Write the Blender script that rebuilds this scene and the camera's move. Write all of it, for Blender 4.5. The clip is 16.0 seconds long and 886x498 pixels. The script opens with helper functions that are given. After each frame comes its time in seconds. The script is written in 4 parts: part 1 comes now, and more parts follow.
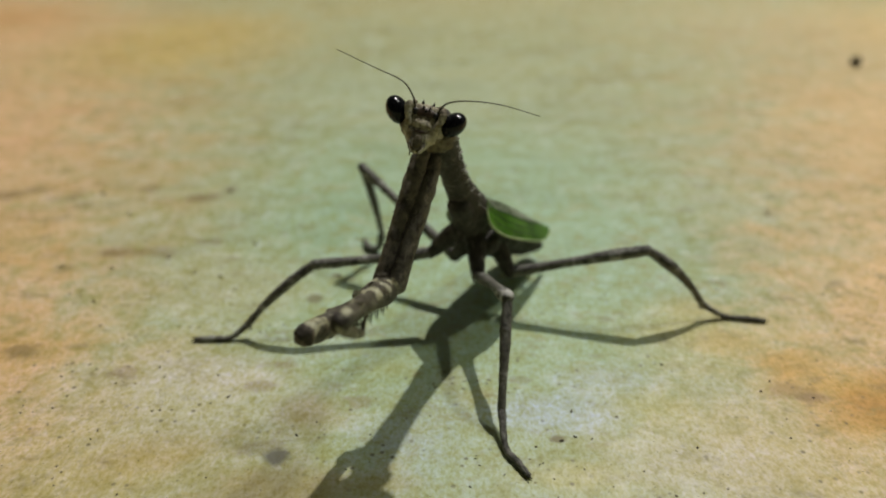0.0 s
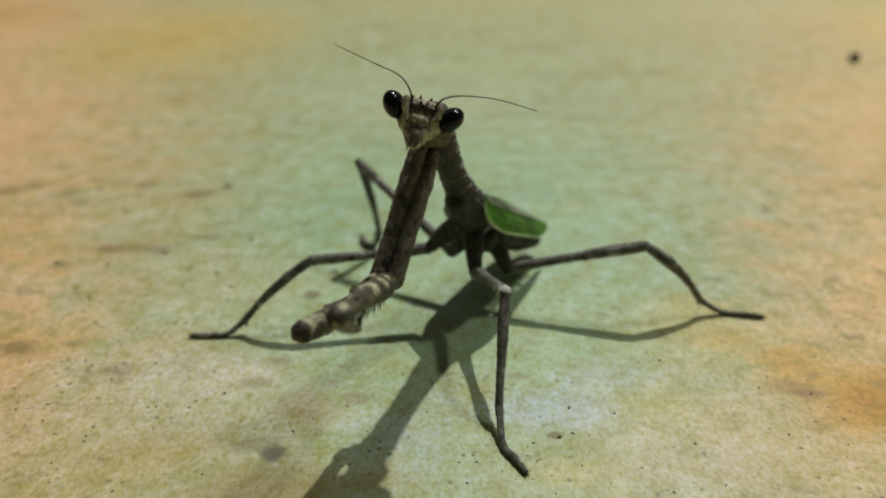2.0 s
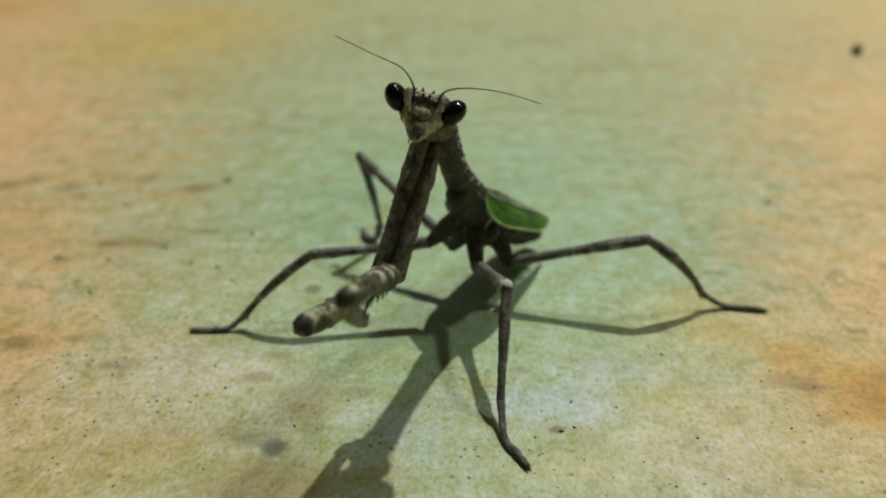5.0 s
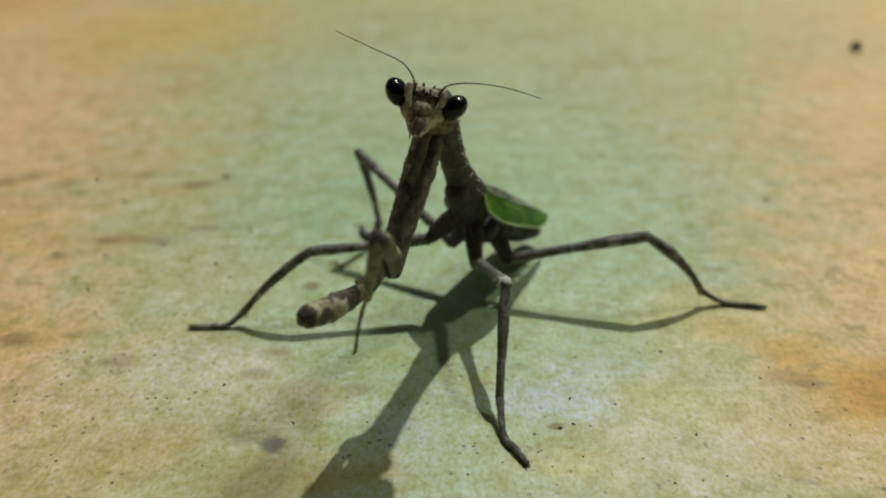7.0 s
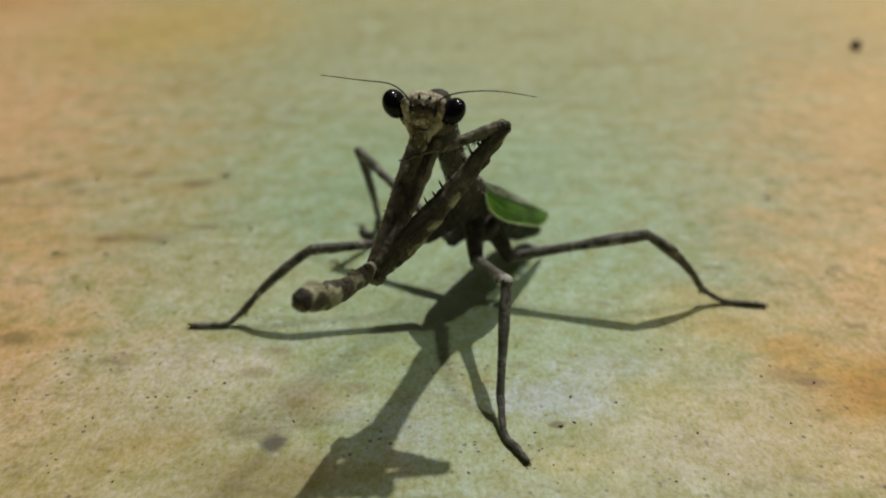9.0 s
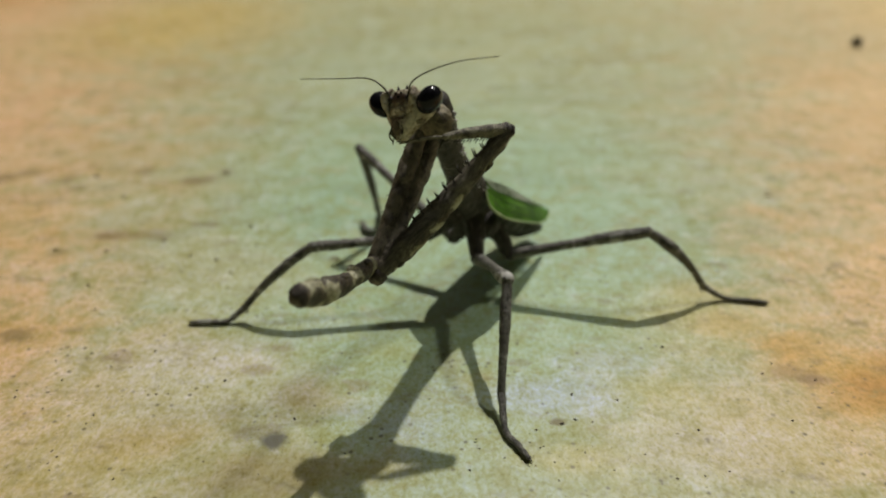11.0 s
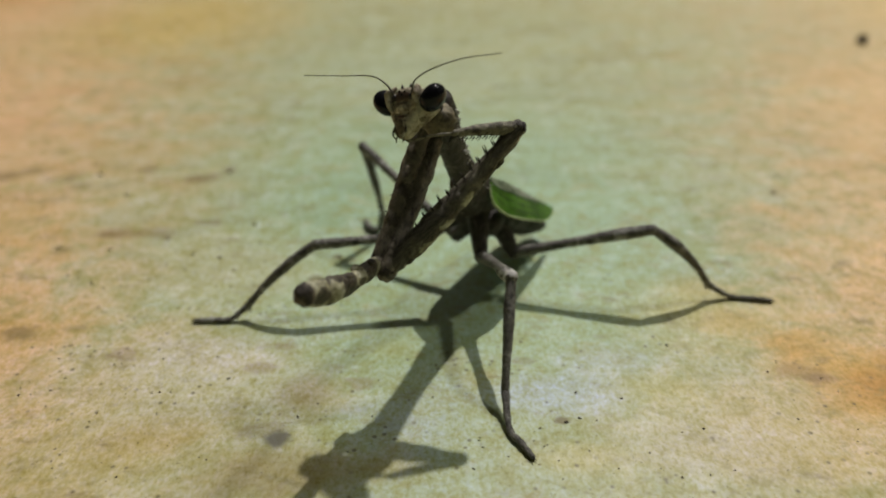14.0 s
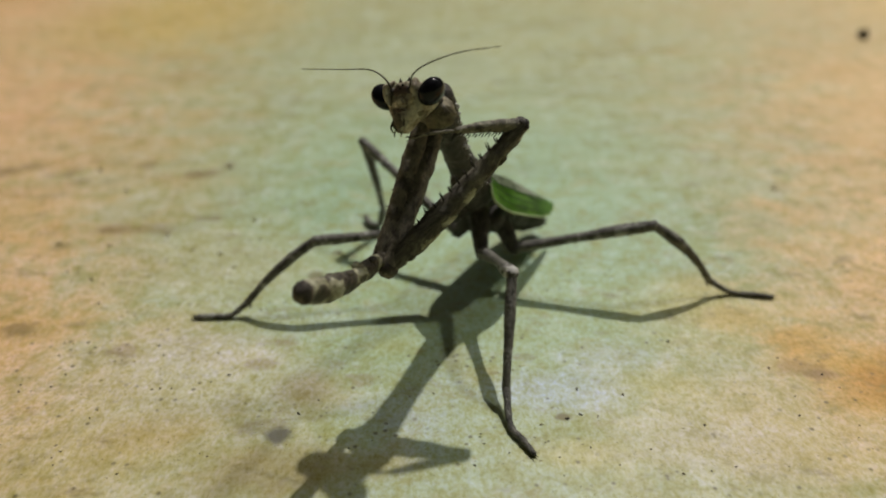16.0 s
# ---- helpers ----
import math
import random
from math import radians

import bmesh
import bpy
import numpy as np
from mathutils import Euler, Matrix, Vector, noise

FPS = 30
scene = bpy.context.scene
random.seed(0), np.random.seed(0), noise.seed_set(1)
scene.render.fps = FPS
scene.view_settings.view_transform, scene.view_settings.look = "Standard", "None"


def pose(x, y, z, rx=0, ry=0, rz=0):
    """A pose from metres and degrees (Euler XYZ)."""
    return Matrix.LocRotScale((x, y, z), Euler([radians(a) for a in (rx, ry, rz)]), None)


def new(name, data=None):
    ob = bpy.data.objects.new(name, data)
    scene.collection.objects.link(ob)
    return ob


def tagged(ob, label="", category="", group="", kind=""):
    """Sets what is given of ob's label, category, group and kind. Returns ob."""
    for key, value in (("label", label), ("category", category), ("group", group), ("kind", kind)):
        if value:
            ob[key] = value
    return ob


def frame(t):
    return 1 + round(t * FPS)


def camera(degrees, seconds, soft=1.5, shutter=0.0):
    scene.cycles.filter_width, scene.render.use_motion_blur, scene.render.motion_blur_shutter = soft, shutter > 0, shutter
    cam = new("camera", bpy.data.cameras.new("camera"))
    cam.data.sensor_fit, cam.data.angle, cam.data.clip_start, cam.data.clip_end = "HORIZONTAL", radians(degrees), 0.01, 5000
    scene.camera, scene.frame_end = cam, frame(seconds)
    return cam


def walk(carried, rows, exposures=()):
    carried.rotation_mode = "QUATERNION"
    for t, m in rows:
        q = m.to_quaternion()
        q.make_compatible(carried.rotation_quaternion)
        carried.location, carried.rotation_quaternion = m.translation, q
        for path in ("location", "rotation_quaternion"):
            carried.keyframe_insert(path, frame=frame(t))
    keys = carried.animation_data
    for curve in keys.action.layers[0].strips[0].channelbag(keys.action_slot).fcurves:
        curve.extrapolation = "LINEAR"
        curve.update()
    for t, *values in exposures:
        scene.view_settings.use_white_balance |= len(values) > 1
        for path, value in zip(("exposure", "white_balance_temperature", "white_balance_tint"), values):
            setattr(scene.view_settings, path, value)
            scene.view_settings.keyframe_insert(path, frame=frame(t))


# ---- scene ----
MM = 0.001

# ---- camera: a phone above the surface, drifting a little ----
cam = camera(62, 16.0, soft=2.0)
cam.data.dof.use_dof = True
cam.data.dof.focus_distance = 0.064
cam.data.dof.aperture_fstop = 20.0
walk(cam, [
    (0, pose(0.00000, 0.00000, 0.04695, 62.000, -0.000, 0.000)),
    (0.5, pose(0.00015, 0.00011, 0.04680, 62.012, 0.040, -0.049)),
    (1, pose(0.00008, 0.00024, 0.04679, 61.841, 0.067, -0.072)),
    (1.5, pose(0.00006, 0.00024, 0.04684, 61.775, -0.004, -0.239)),
    (2, pose(0.00009, 0.00024, 0.04672, 61.742, -0.061, -0.134)),
    (2.5, pose(0.00006, 0.00030, 0.04666, 61.585, 0.020, -0.099)),
    (3, pose(0.00003, 0.00033, 0.04663, 61.524, 0.024, -0.142)),
    (3.5, pose(0.00006, 0.00040, 0.04660, 61.376, 0.048, -0.111)),
    (4, pose(0.00009, 0.00045, 0.04662, 61.327, 0.066, -0.088)),
    (6.5, pose(0.00001, 0.00057, 0.04647, 61.090, 0.010, -0.177)),
    (7, pose(0.00005, 0.00058, 0.04651, 61.032, 0.009, -0.192)),
    (7.5, pose(0.00005, 0.00054, 0.04645, 61.055, 0.060, -0.119)),
    (8, pose(-0.00009, 0.00059, 0.04645, 61.032, -0.026, -0.184)),
    (8.5, pose(0.00003, 0.00068, 0.04628, 60.958, 0.046, -0.144)),
    (9, pose(-0.00006, 0.00061, 0.04638, 60.983, 0.006, -0.247)),
    (11.5, pose(-0.00015, 0.00075, 0.04630, 60.741, 0.013, -0.244)),
    (12, pose(-0.00002, 0.00078, 0.04629, 60.744, 0.059, -0.126)),
    (12.5, pose(-0.00007, 0.00086, 0.04625, 60.723, 0.074, -0.126)),
    (13, pose(-0.00010, 0.00091, 0.04622, 60.657, 0.089, -0.136)),
    (13.5, pose(-0.00015, 0.00088, 0.04624, 60.653, 0.118, -0.048)),
    (14, pose(-0.00016, 0.00091, 0.04613, 60.648, 0.151, -0.019)),
    (14.5, pose(-0.00017, 0.00102, 0.04624, 60.558, 0.136, -0.100)),
    (15, pose(-0.00008, 0.00114, 0.04618, 60.573, 0.124, -0.182)),
    (15.5, pose(-0.00018, 0.00112, 0.04615, 60.479, 0.139, -0.047)),
    (16, pose(-0.00028, 0.00112, 0.04613, 60.265, 0.146, -0.058)),
], exposures=[(0, -0.03, 6500, 13), (1.0, -0.03, 6500, 12), (2.0, -0.03, 6500, 8), (3.0, -0.03, 6500, 10), (4.0, -0.03, 6500, 5), (6.5, -0.03, 6500, 7), (7.4, -0.03, 6500, 9), (8.0, -0.14, 6500, 12), (8.5, -0.19, 6700, 13), (9.2, -0.17, 6700, 13), (11.3, 0.0, 6500, 16), (16, 0.0, 6500, 17)])

# ---- light: two small lamps side by side behind and above the animal, with unseen walls added for fill ----
SPOT = Vector((0.0, 0.07, 0.0))
for towards, energy, size, colour in (
    ((0.185, 0.523, 0.832), 46.0, 0.012, (1.0, 0.97, 0.90)),
    ((0.462, 0.300, 0.835), 12.0, 0.034, (0.97, 1.0, 0.92)),
):
    lamp = new("lamp", bpy.data.lights.new("lamp", "POINT"))
    lamp.data.energy, lamp.data.shadow_soft_size, lamp.data.color = energy, size, colour
    lamp.location = SPOT + Vector(towards) * 1.3

world = bpy.data.worlds.new("world")
scene.world = world
world.use_nodes = True
world.node_tree.nodes["Background"].inputs["Color"].default_value = (0.5, 0.55, 0.5, 1)
world.node_tree.nodes["Background"].inputs["Strength"].default_value = 0.006


# ---- materials ----
class Nodes:
    """A material under construction."""

    def __init__(self, name, roughness=0.6, specular=0.4):
        self.mat = bpy.data.materials.new(name)
        self.mat.use_nodes = True
        self.tree = self.mat.node_tree
        self.bsdf = self.tree.nodes["Principled BSDF"]
        self.set(self.bsdf, "Roughness", roughness)
        self.set(self.bsdf, "Specular IOR Level", specular)
        self.coord = self.tree.nodes.new("ShaderNodeTexCoord").outputs["Object"]

    def set(self, node, key, value):
        if isinstance(value, bpy.types.NodeSocket):
            self.tree.links.new(value, node.inputs[key])
        else:
            node.inputs[key].default_value = value

    def scaled(self, sx, sy, sz, shift=(0, 0, 0)):
        """Object coordinates in units of so many per metre."""
        m = self.tree.nodes.new("ShaderNodeMapping")
        self.set(m, "Vector", self.coord)
        self.set(m, "Scale", (sx, sy, sz))
        self.set(m, "Location", shift)
        return m.outputs["Vector"]

    def noise(self, vector, scale=1.0, detail=4.0, rough=0.6, warp=0.0):
        n = self.tree.nodes.new("ShaderNodeTexNoise")
        self.set(n, "Vector", vector)
        self.set(n, "Scale", scale)
        self.set(n, "Detail", detail)
        self.set(n, "Roughness", rough)
        self.set(n, "Distortion", warp)
        return n.outputs["Fac"]

    def cells(self, vector, scale=1.0):
        n = self.tree.nodes.new("ShaderNodeTexVoronoi")
        self.set(n, "Vector", vector)
        self.set(n, "Scale", scale)
        return n.outputs["Distance"], n.outputs["Color"]

    def ramp(self, fac, stops):
        r = self.tree.nodes.new("ShaderNodeValToRGB")
        self.set(r, "Fac", fac)
        el = r.color_ramp.elements
        while len(el) < len(stops):
            el.new(0.5)
        for e, (p, c) in zip(el, stops):
            e.position = p
            e.color = (*c, 1) if len(c) == 3 else c
        return r.outputs["Color"]

    def step(self, value, low, high, to_low=0.0, to_high=1.0):
        m = self.tree.nodes.new("ShaderNodeMapRange")
        m.interpolation_type = "SMOOTHSTEP"
        for key, v in (("Value", value), ("From Min", low), ("From Max", high), ("To Min", to_low), ("To Max", to_high)):
            self.set(m, key, v)
        return m.outputs["Result"]

    def math(self, op, a, b=0.0):
        m = self.tree.nodes.new("ShaderNodeMath")
        m.operation = op
        self.set(m, 0, a)
        self.set(m, 1, b)
        return m.outputs[0]

    def mix(self, fac, a, b, mode="MIX"):
        m = self.tree.nodes.new("ShaderNodeMix")
        m.data_type, m.blend_type = "RGBA", mode
        self.set(m, 0, fac)
        for i, v in ((6, a), (7, b)):
            self.set(m, i, (*v, 1) if isinstance(v, tuple) else v)
        return m.outputs[2]

    def bump(self, height, strength, distance):
        b = self.tree.nodes.new("ShaderNodeBump")
        self.set(b, "Height", height)
        self.set(b, "Strength", strength)
        self.set(b, "Distance", distance)
        self.set(self.bsdf, "Normal", b.outputs["Normal"])

    def colour(self, value):
        self.set(self.bsdf, "Base Color", (*value, 1) if isinstance(value, tuple) else value)
        return self.mat


def chitin(name, dark, mid, pale, band=420.0, pale_from=0.55, roughness=0.55, grain=2600.0, ring=0.6):
    """Bark-like insect skin: uneven blotched bands along the limb, lichen flecks, fine mottling and pits."""
    n = Nodes(name, roughness, 0.35)
    bands = n.noise(n.scaled(band * ring, band * ring, band), 1.0, 5.0, 0.68, 0.35)
    flecks = n.noise(n.scaled(grain * 0.42, grain * 0.42, grain * 0.3, (3, 1, 2)), 1.0, 3.0, 0.65, 0.4)
    fine = n.noise(n.scaled(grain, grain, grain * 0.6), 1.0, 5.0, 0.75)
    base = n.ramp(bands, [(0.36, dark), (0.46, mid), (pale_from, mid), (pale_from + 0.07, pale)])
    base = n.mix(n.step(flecks, 0.57, 0.64, 0.0, 0.75), base, dark)
    base = n.mix(n.step(flecks, 0.43, 0.36, 0.0, 0.45), base, pale)
    base = n.mix(0.7, base, n.ramp(fine, [(0.3, (0.30, 0.30, 0.30)), (0.5, (0.95, 0.95, 0.95)), (0.72, (1.35, 1.32, 1.25))]), "MULTIPLY")
    n.bump(n.math("ADD", fine, n.math("MULTIPLY", flecks, 1.6)), 0.9, 0.00016)
    return n.colour(base)


M_LEG = chitin("leg_skin", (0.034, 0.033, 0.028), (0.155, 0.151, 0.125), (0.42, 0.425, 0.38), 300, 0.53)
M_BODY = chitin("body_skin", (0.017, 0.015, 0.012), (0.043, 0.037, 0.028), (0.15, 0.14, 0.115), 420, 0.57)
M_HEAD = chitin("head_skin", (0.10, 0.08, 0.05), (0.38, 0.33, 0.21), (0.62, 0.58, 0.42), 1000, 0.47, grain=3400)
M_FACE = chitin("pale_face_skin", (0.16, 0.12, 0.07), (0.52, 0.46, 0.31), (0.72, 0.67, 0.50), 1300, 0.46, grain=4200)
M_THROAT = chitin("throat_skin", (0.055, 0.046, 0.027), (0.17, 0.145, 0.085), (0.32, 0.285, 0.18), 500, 0.58, grain=2200)
M_COXA = chitin("coxa_skin", (0.048, 0.041, 0.029), (0.165, 0.147, 0.107), (0.36, 0.325, 0.245), 260, 0.57)


def femur_skin(name, bands, one_side):
    """Cream skin crossed by ragged dark bands (mm along the limb) with dark round spots; one_side: brown but for the upper face."""
    n = Nodes(name, 0.55, 0.35)
    apart = n.tree.nodes.new("ShaderNodeSeparateXYZ")
    n.set(apart, 0, n.coord)
    wave = n.noise(n.scaled(520, 520, 520), 1.0, 4.0, 0.65, 0.4)
    fine = n.noise(n.scaled(2400, 2400, 1800), 1.0, 5.0, 0.75)
    z = n.math("ADD", n.math("MULTIPLY", apart.outputs[2], 1000.0), n.math("MULTIPLY", n.math("SUBTRACT", wave, 0.5), 3.2))
    base = n.ramp(n.noise(n.scaled(900, 900, 700, (3, 1, 2)), 1.0, 4.0, 0.7), [(0.34, (0.12, 0.095, 0.05)), (0.47, (0.35, 0.34, 0.21)), (0.64, (0.55, 0.55, 0.40))])
    dark = n.ramp(fine, [(0.35, (0.026, 0.021, 0.014)), (0.65, (0.085, 0.068, 0.042))])
    for low, high in bands:
        inside = n.math("MULTIPLY", n.step(z, low - 0.25, low + 0.25), n.step(z, high - 0.25, high + 0.25, 1.0, 0.0))
        base = n.mix(n.math("MULTIPLY", inside, 0.93), base, dark)
    dist, cell = n.cells(n.scaled(640, 640, 480, (0.3, 0.6, 0.2)), 1.0)
    base = n.mix(n.step(n.math("ADD", dist, n.math("MULTIPLY", fine, 0.25)), 0.56, 0.66, 0.92, 0.0), base, dark)
    if one_side:
        bark = n.ramp(n.noise(n.scaled(700, 700, 300), 1.0, 5.0, 0.7, 0.5), [(0.36, (0.03, 0.026, 0.018)), (0.5, (0.115, 0.105, 0.075)), (0.66, (0.27, 0.255, 0.18))])
        face = n.math("ADD", n.math("MULTIPLY", apart.outputs[0], 1000.0), n.math("MULTIPLY", n.math("SUBTRACT", wave, 0.5), 1.2))
        base = n.mix(n.step(face, -0.80, -0.55), base, bark)
    base = n.mix(0.6, base, n.ramp(fine, [(0.3, (0.35, 0.35, 0.35)), (0.5, (0.95, 0.95, 0.95)), (0.72, (1.3, 1.28, 1.2))]), "MULTIPLY")
    n.bump(n.math("ADD", fine, n.math("MULTIPLY", wave, 1.6)), 0.9, 0.00016)
    return n.colour(base)


M_FEMUR = femur_skin("front_femur_skin", ((-1.0, 0.7), (1.7, 3.4), (5.4, 7.4)), False)
M_FEMUR_DARK = femur_skin("front_femur_skin_dark", ((-1.0, 1.2), (6.8, 8.0), (11.5, 13.0)), True)
# wart colour lightened to paint the rim lit from behind
M_WART_LIT = chitin("wart_lit_skin", (0.10, 0.10, 0.09), (0.42, 0.42, 0.38), (0.66, 0.66, 0.62), 900, 0.45, grain=3400)
M_SCUFF = chitin("scuffed_leg_skin", (0.018, 0.017, 0.014), (0.085, 0.083, 0.07), (0.55, 0.55, 0.50), 900, 0.47, grain=2000)
M_KNEE = chitin("knee_skin", (0.014, 0.011, 0.009), (0.055, 0.044, 0.032), (0.22, 0.19, 0.13), 700, 0.56)
M_TIBIA = chitin("front_tibia_skin", (0.0407, 0.0356, 0.0235), (0.204, 0.189, 0.13), (0.551, 0.527, 0.378), 400, 0.52)


def plain(name, colour, roughness, specular=0.5, spread=0.35, scale=1500.0):
    n = Nodes(name, roughness, specular)
    f = n.noise(n.scaled(scale, scale, scale), 1.0, 3.0)
    lo = tuple(c * (1 - spread) for c in colour)
    hi = tuple(c * (1 + spread) for c in colour)
    return n.colour(n.ramp(f, [(0.3, lo), (0.7, hi)]))


M_EYE = plain("eye_black", (0.005, 0.005, 0.007), 0.16, 0.22, 0.2, 600)
M_SPINE = plain("spine_dark", (0.02, 0.016, 0.011), 0.4)
M_HORN = plain("horn_dark", (0.02, 0.015, 0.010), 0.45)
M_ANT = plain("antenna_brown", (0.06, 0.052, 0.026), 0.5)
M_PALE = plain("pale_membrane", (0.42, 0.38, 0.26), 0.5)
M_RED = plain("brown_face", (0.075, 0.045, 0.024), 0.45)
M_RIM = plain("wing_rim_pale", (0.42, 0.52, 0.26), 0.45)
M_GRIT = plain("grit_dark", (0.065, 0.055, 0.036), 0.8, 0.2, 0.5)


def speck_material():
    """Dark and rust-brown grains, each of its own tone."""
    n = Nodes("speck_mixed", 0.85, 0.15)
    grain = n.tree.nodes.new("ShaderNodeNewGeometry").outputs["Random Per Island"]
    return n.colour(n.ramp(grain, [(0.0, (0.05, 0.042, 0.03)), (0.45, (0.10, 0.085, 0.05)), (0.75, (0.17, 0.115, 0.045)), (1.0, (0.24, 0.19, 0.09))]))


M_SPECK = speck_material()
M_GRIT_PALE = plain("grit_tan", (0.15, 0.12, 0.06), 0.8, 0.2, 0.5)
M_GRIT_BROWN = plain("grit_brown", (0.085, 0.058, 0.028), 0.8, 0.2, 0.5)


def wing_material():
    n = Nodes("wing_green", 0.42, 0.4)
    veins = n.noise(n.scaled(1500, 1500, 160), 1.0, 3.0, 0.6)
    patch = n.noise(n.scaled(260, 260, 260), 1.0, 3.0)
    green = n.ramp(patch, [(0.32, (0.09, 0.28, 0.02)), (0.62, (0.23, 0.54, 0.07))])
    green = n.mix(0.5, green, n.ramp(veins, [(0.35, (0.5, 0.5, 0.45)), (0.65, (1.15, 1.15, 1.0))]), "MULTIPLY")
    n.bump(veins, 0.5, 0.0001)
    # light from behind shines through the thin membrane
    n.colour(green)
    shine = n.tree.nodes.new("ShaderNodeBsdfTranslucent")
    n.set(shine, "Color", green)
    clear = n.tree.nodes.new("ShaderNodeBsdfTransparent")
    n.set(clear, "Color", (0.95, 1.0, 0.85, 1))
    last = n.bsdf.outputs[0]
    for share, other in ((0.22, shine), (0.04, clear)):
        both = n.tree.nodes.new("ShaderNodeMixShader")
        n.set(both, 0, share)
        n.tree.links.new(last, both.inputs[1])
        n.tree.links.new(other.outputs[0], both.inputs[2])
        last = both.outputs[0]
    n.tree.links.new(last, n.tree.nodes["Material Output"].inputs["Surface"])
    return n.mat


M_WING = wing_material()
M_WING_FOLD = chitin("folded_wing_green", (0.08, 0.13, 0.04), (0.17, 0.25, 0.09), (0.36, 0.42, 0.26), 300, 0.5)
# paler grey-green that paints the light falling on the wing's top
M_WING_LIT = chitin("wing_lit_skin", (0.16, 0.21, 0.12), (0.36, 0.44, 0.28), (0.55, 0.60, 0.46), 420, 0.5)
M_VEIN = plain("wing_vein_dark", (0.07, 0.16, 0.04), 0.5)


def ground_material():
    """Worn, smeared painted surface: orange stains, smears and specks; the pale greenish middle and tan sides paint in
    the lens's colour shading.
    """
    n = Nodes("stained_surface", 0.5, 0.35)
    pos = n.coord
    broad = n.noise(n.scaled(14, 26, 20), 1.0, 3.0, 0.55, 0.4)
    smear = n.noise(n.scaled(40, 85, 50), 1.0, 5.0, 0.62, 1.0)
    blot = n.noise(n.scaled(120, 140, 100), 1.0, 6.0, 0.68, 0.3)
    mottle = n.noise(n.scaled(300, 270, 100, (2, 5, 0)), 1.0, 5.0, 0.68)
    fine = n.noise(n.scaled(1500, 1500, 900), 1.0, 4.0, 0.75)
    base = n.ramp(blot, [(0.30, (0.37, 0.34, 0.13)), (0.43, (0.41, 0.42, 0.20)), (0.53, (0.42, 0.475, 0.285)), (0.68, (0.50, 0.58, 0.46))])
    base = n.mix(n.step(mottle, 0.50, 0.70, 0.0, 0.4), base, (0.39, 0.34, 0.12))
    flake = n.noise(n.scaled(820, 640, 100, (8, 3, 0)), 1.0, 5.0, 0.72, 0.5)
    grain = n.noise(n.scaled(2500, 1600, 100, (1, 7, 0)), 1.0, 3.0, 0.62, 0.4)

    def wobble(rough, ragged):
        """How far the edge of an oval wanders in and out."""
        total = n.math("MULTIPLY", n.math("SUBTRACT", blot, 0.5), rough * 2)
        for wave, amount in ((smear, rough * 1.4), (mottle, ragged), (flake, ragged * 0.6)):
            total = n.math("ADD", total, n.math("MULTIPLY", n.math("SUBTRACT", wave, 0.5), amount))
        return total

    apart = n.tree.nodes.new("ShaderNodeSeparateXYZ")
    n.set(apart, 0, pos)
    along, across = apart.outputs[0], apart.outputs[1]

    def away(x, y, rx, ry):
        """Distance from the middle of an oval, in millimetres; 1 on its rim."""
        dx = n.math("MULTIPLY", n.math("SUBTRACT", along, x * MM), 1000 / rx)
        dy = n.math("MULTIPLY", n.math("SUBTRACT", across, y * MM), 1000 / ry)
        return n.math("SQRT", n.math("ADD", n.math("MULTIPLY", dx, dx), n.math("MULTIPLY", dy, dy)))

    def stain_or_tint(base, x, y, rx, ry, colour, amount, waves, inner=0.2, outer=1.35):
        """A ragged oval of colour: a stain, or lens shading painted in."""
        return n.mix(n.step(n.math("ADD", away(x, y, rx, ry), waves), inner, outer, amount, 0.0), base, colour)

    def stains(base, ovals, colour, amount, waves, inner=0.5, outer=1.25):
        """Several ragged ovals of one colour."""
        nearest = away(*ovals[0])
        for oval in ovals[1:]:
            nearest = n.math("MINIMUM", nearest, away(*oval))
        return n.mix(n.step(n.math("ADD", nearest, waves), inner, outer, amount, 0.0), base, colour)

    broad_edge, stain_edge, drop_edge = wobble(0.5, 0.7), wobble(0.9, 3.4), wobble(0.3, 0.8)
    tan, orange = (0.66, 0.48, 0.25), (0.64, 0.37, 0.07)
    edge = (0.88, 0.51, 0.26)
    # greenish middle against tan sides: the lens's colour shading, painted on the ground
    for x, y, rx, ry, c, a in (
        (3, 100, 45, 55, (0.345, 0.50, 0.31), 0.95), (0, 66, 26, 18, (0.375, 0.50, 0.285), 0.85), (2, 52, 18, 9, (0.42, 0.50, 0.30), 0.55),
        (-72, 95, 40, 70, tan, 0.8), (-120, 190, 78, 120, tan, 0.95), (-58, 52, 30, 26, tan, 0.85), (0, 330, 190, 120, (0.46, 0.40, 0.19), 0.7),
        (85, 110, 45, 55, tan, 0.8), (140, 190, 90, 110, tan, 0.9), (60, 56, 36, 22, tan, 0.75), 
        (32, 50, 14, 8, tan, 0.5), (-75, 215, 36, 50, (0.62, 0.44, 0.13), 0.8), (-8, 165, 30, 30, (0.44, 0.53, 0.36), 0.7), (20, 190, 90, 70, (0.40, 0.42, 0.22), 0.35),
    ):
        base = stain_or_tint(base, x, y, rx, ry, c, a, broad_edge)
    base = n.mix(n.step(mottle, 0.50, 0.66, 0.0, 0.34), base, (0.40, 0.44, 0.135))
    base = n.mix(n.step(mottle, 0.49, 0.32, 0.0, 0.34), base, (0.50, 0.57, 0.46))
    base = n.mix(n.step(blot, 0.53, 0.68, 0.0, 0.35), base, (0.44, 0.38, 0.13))
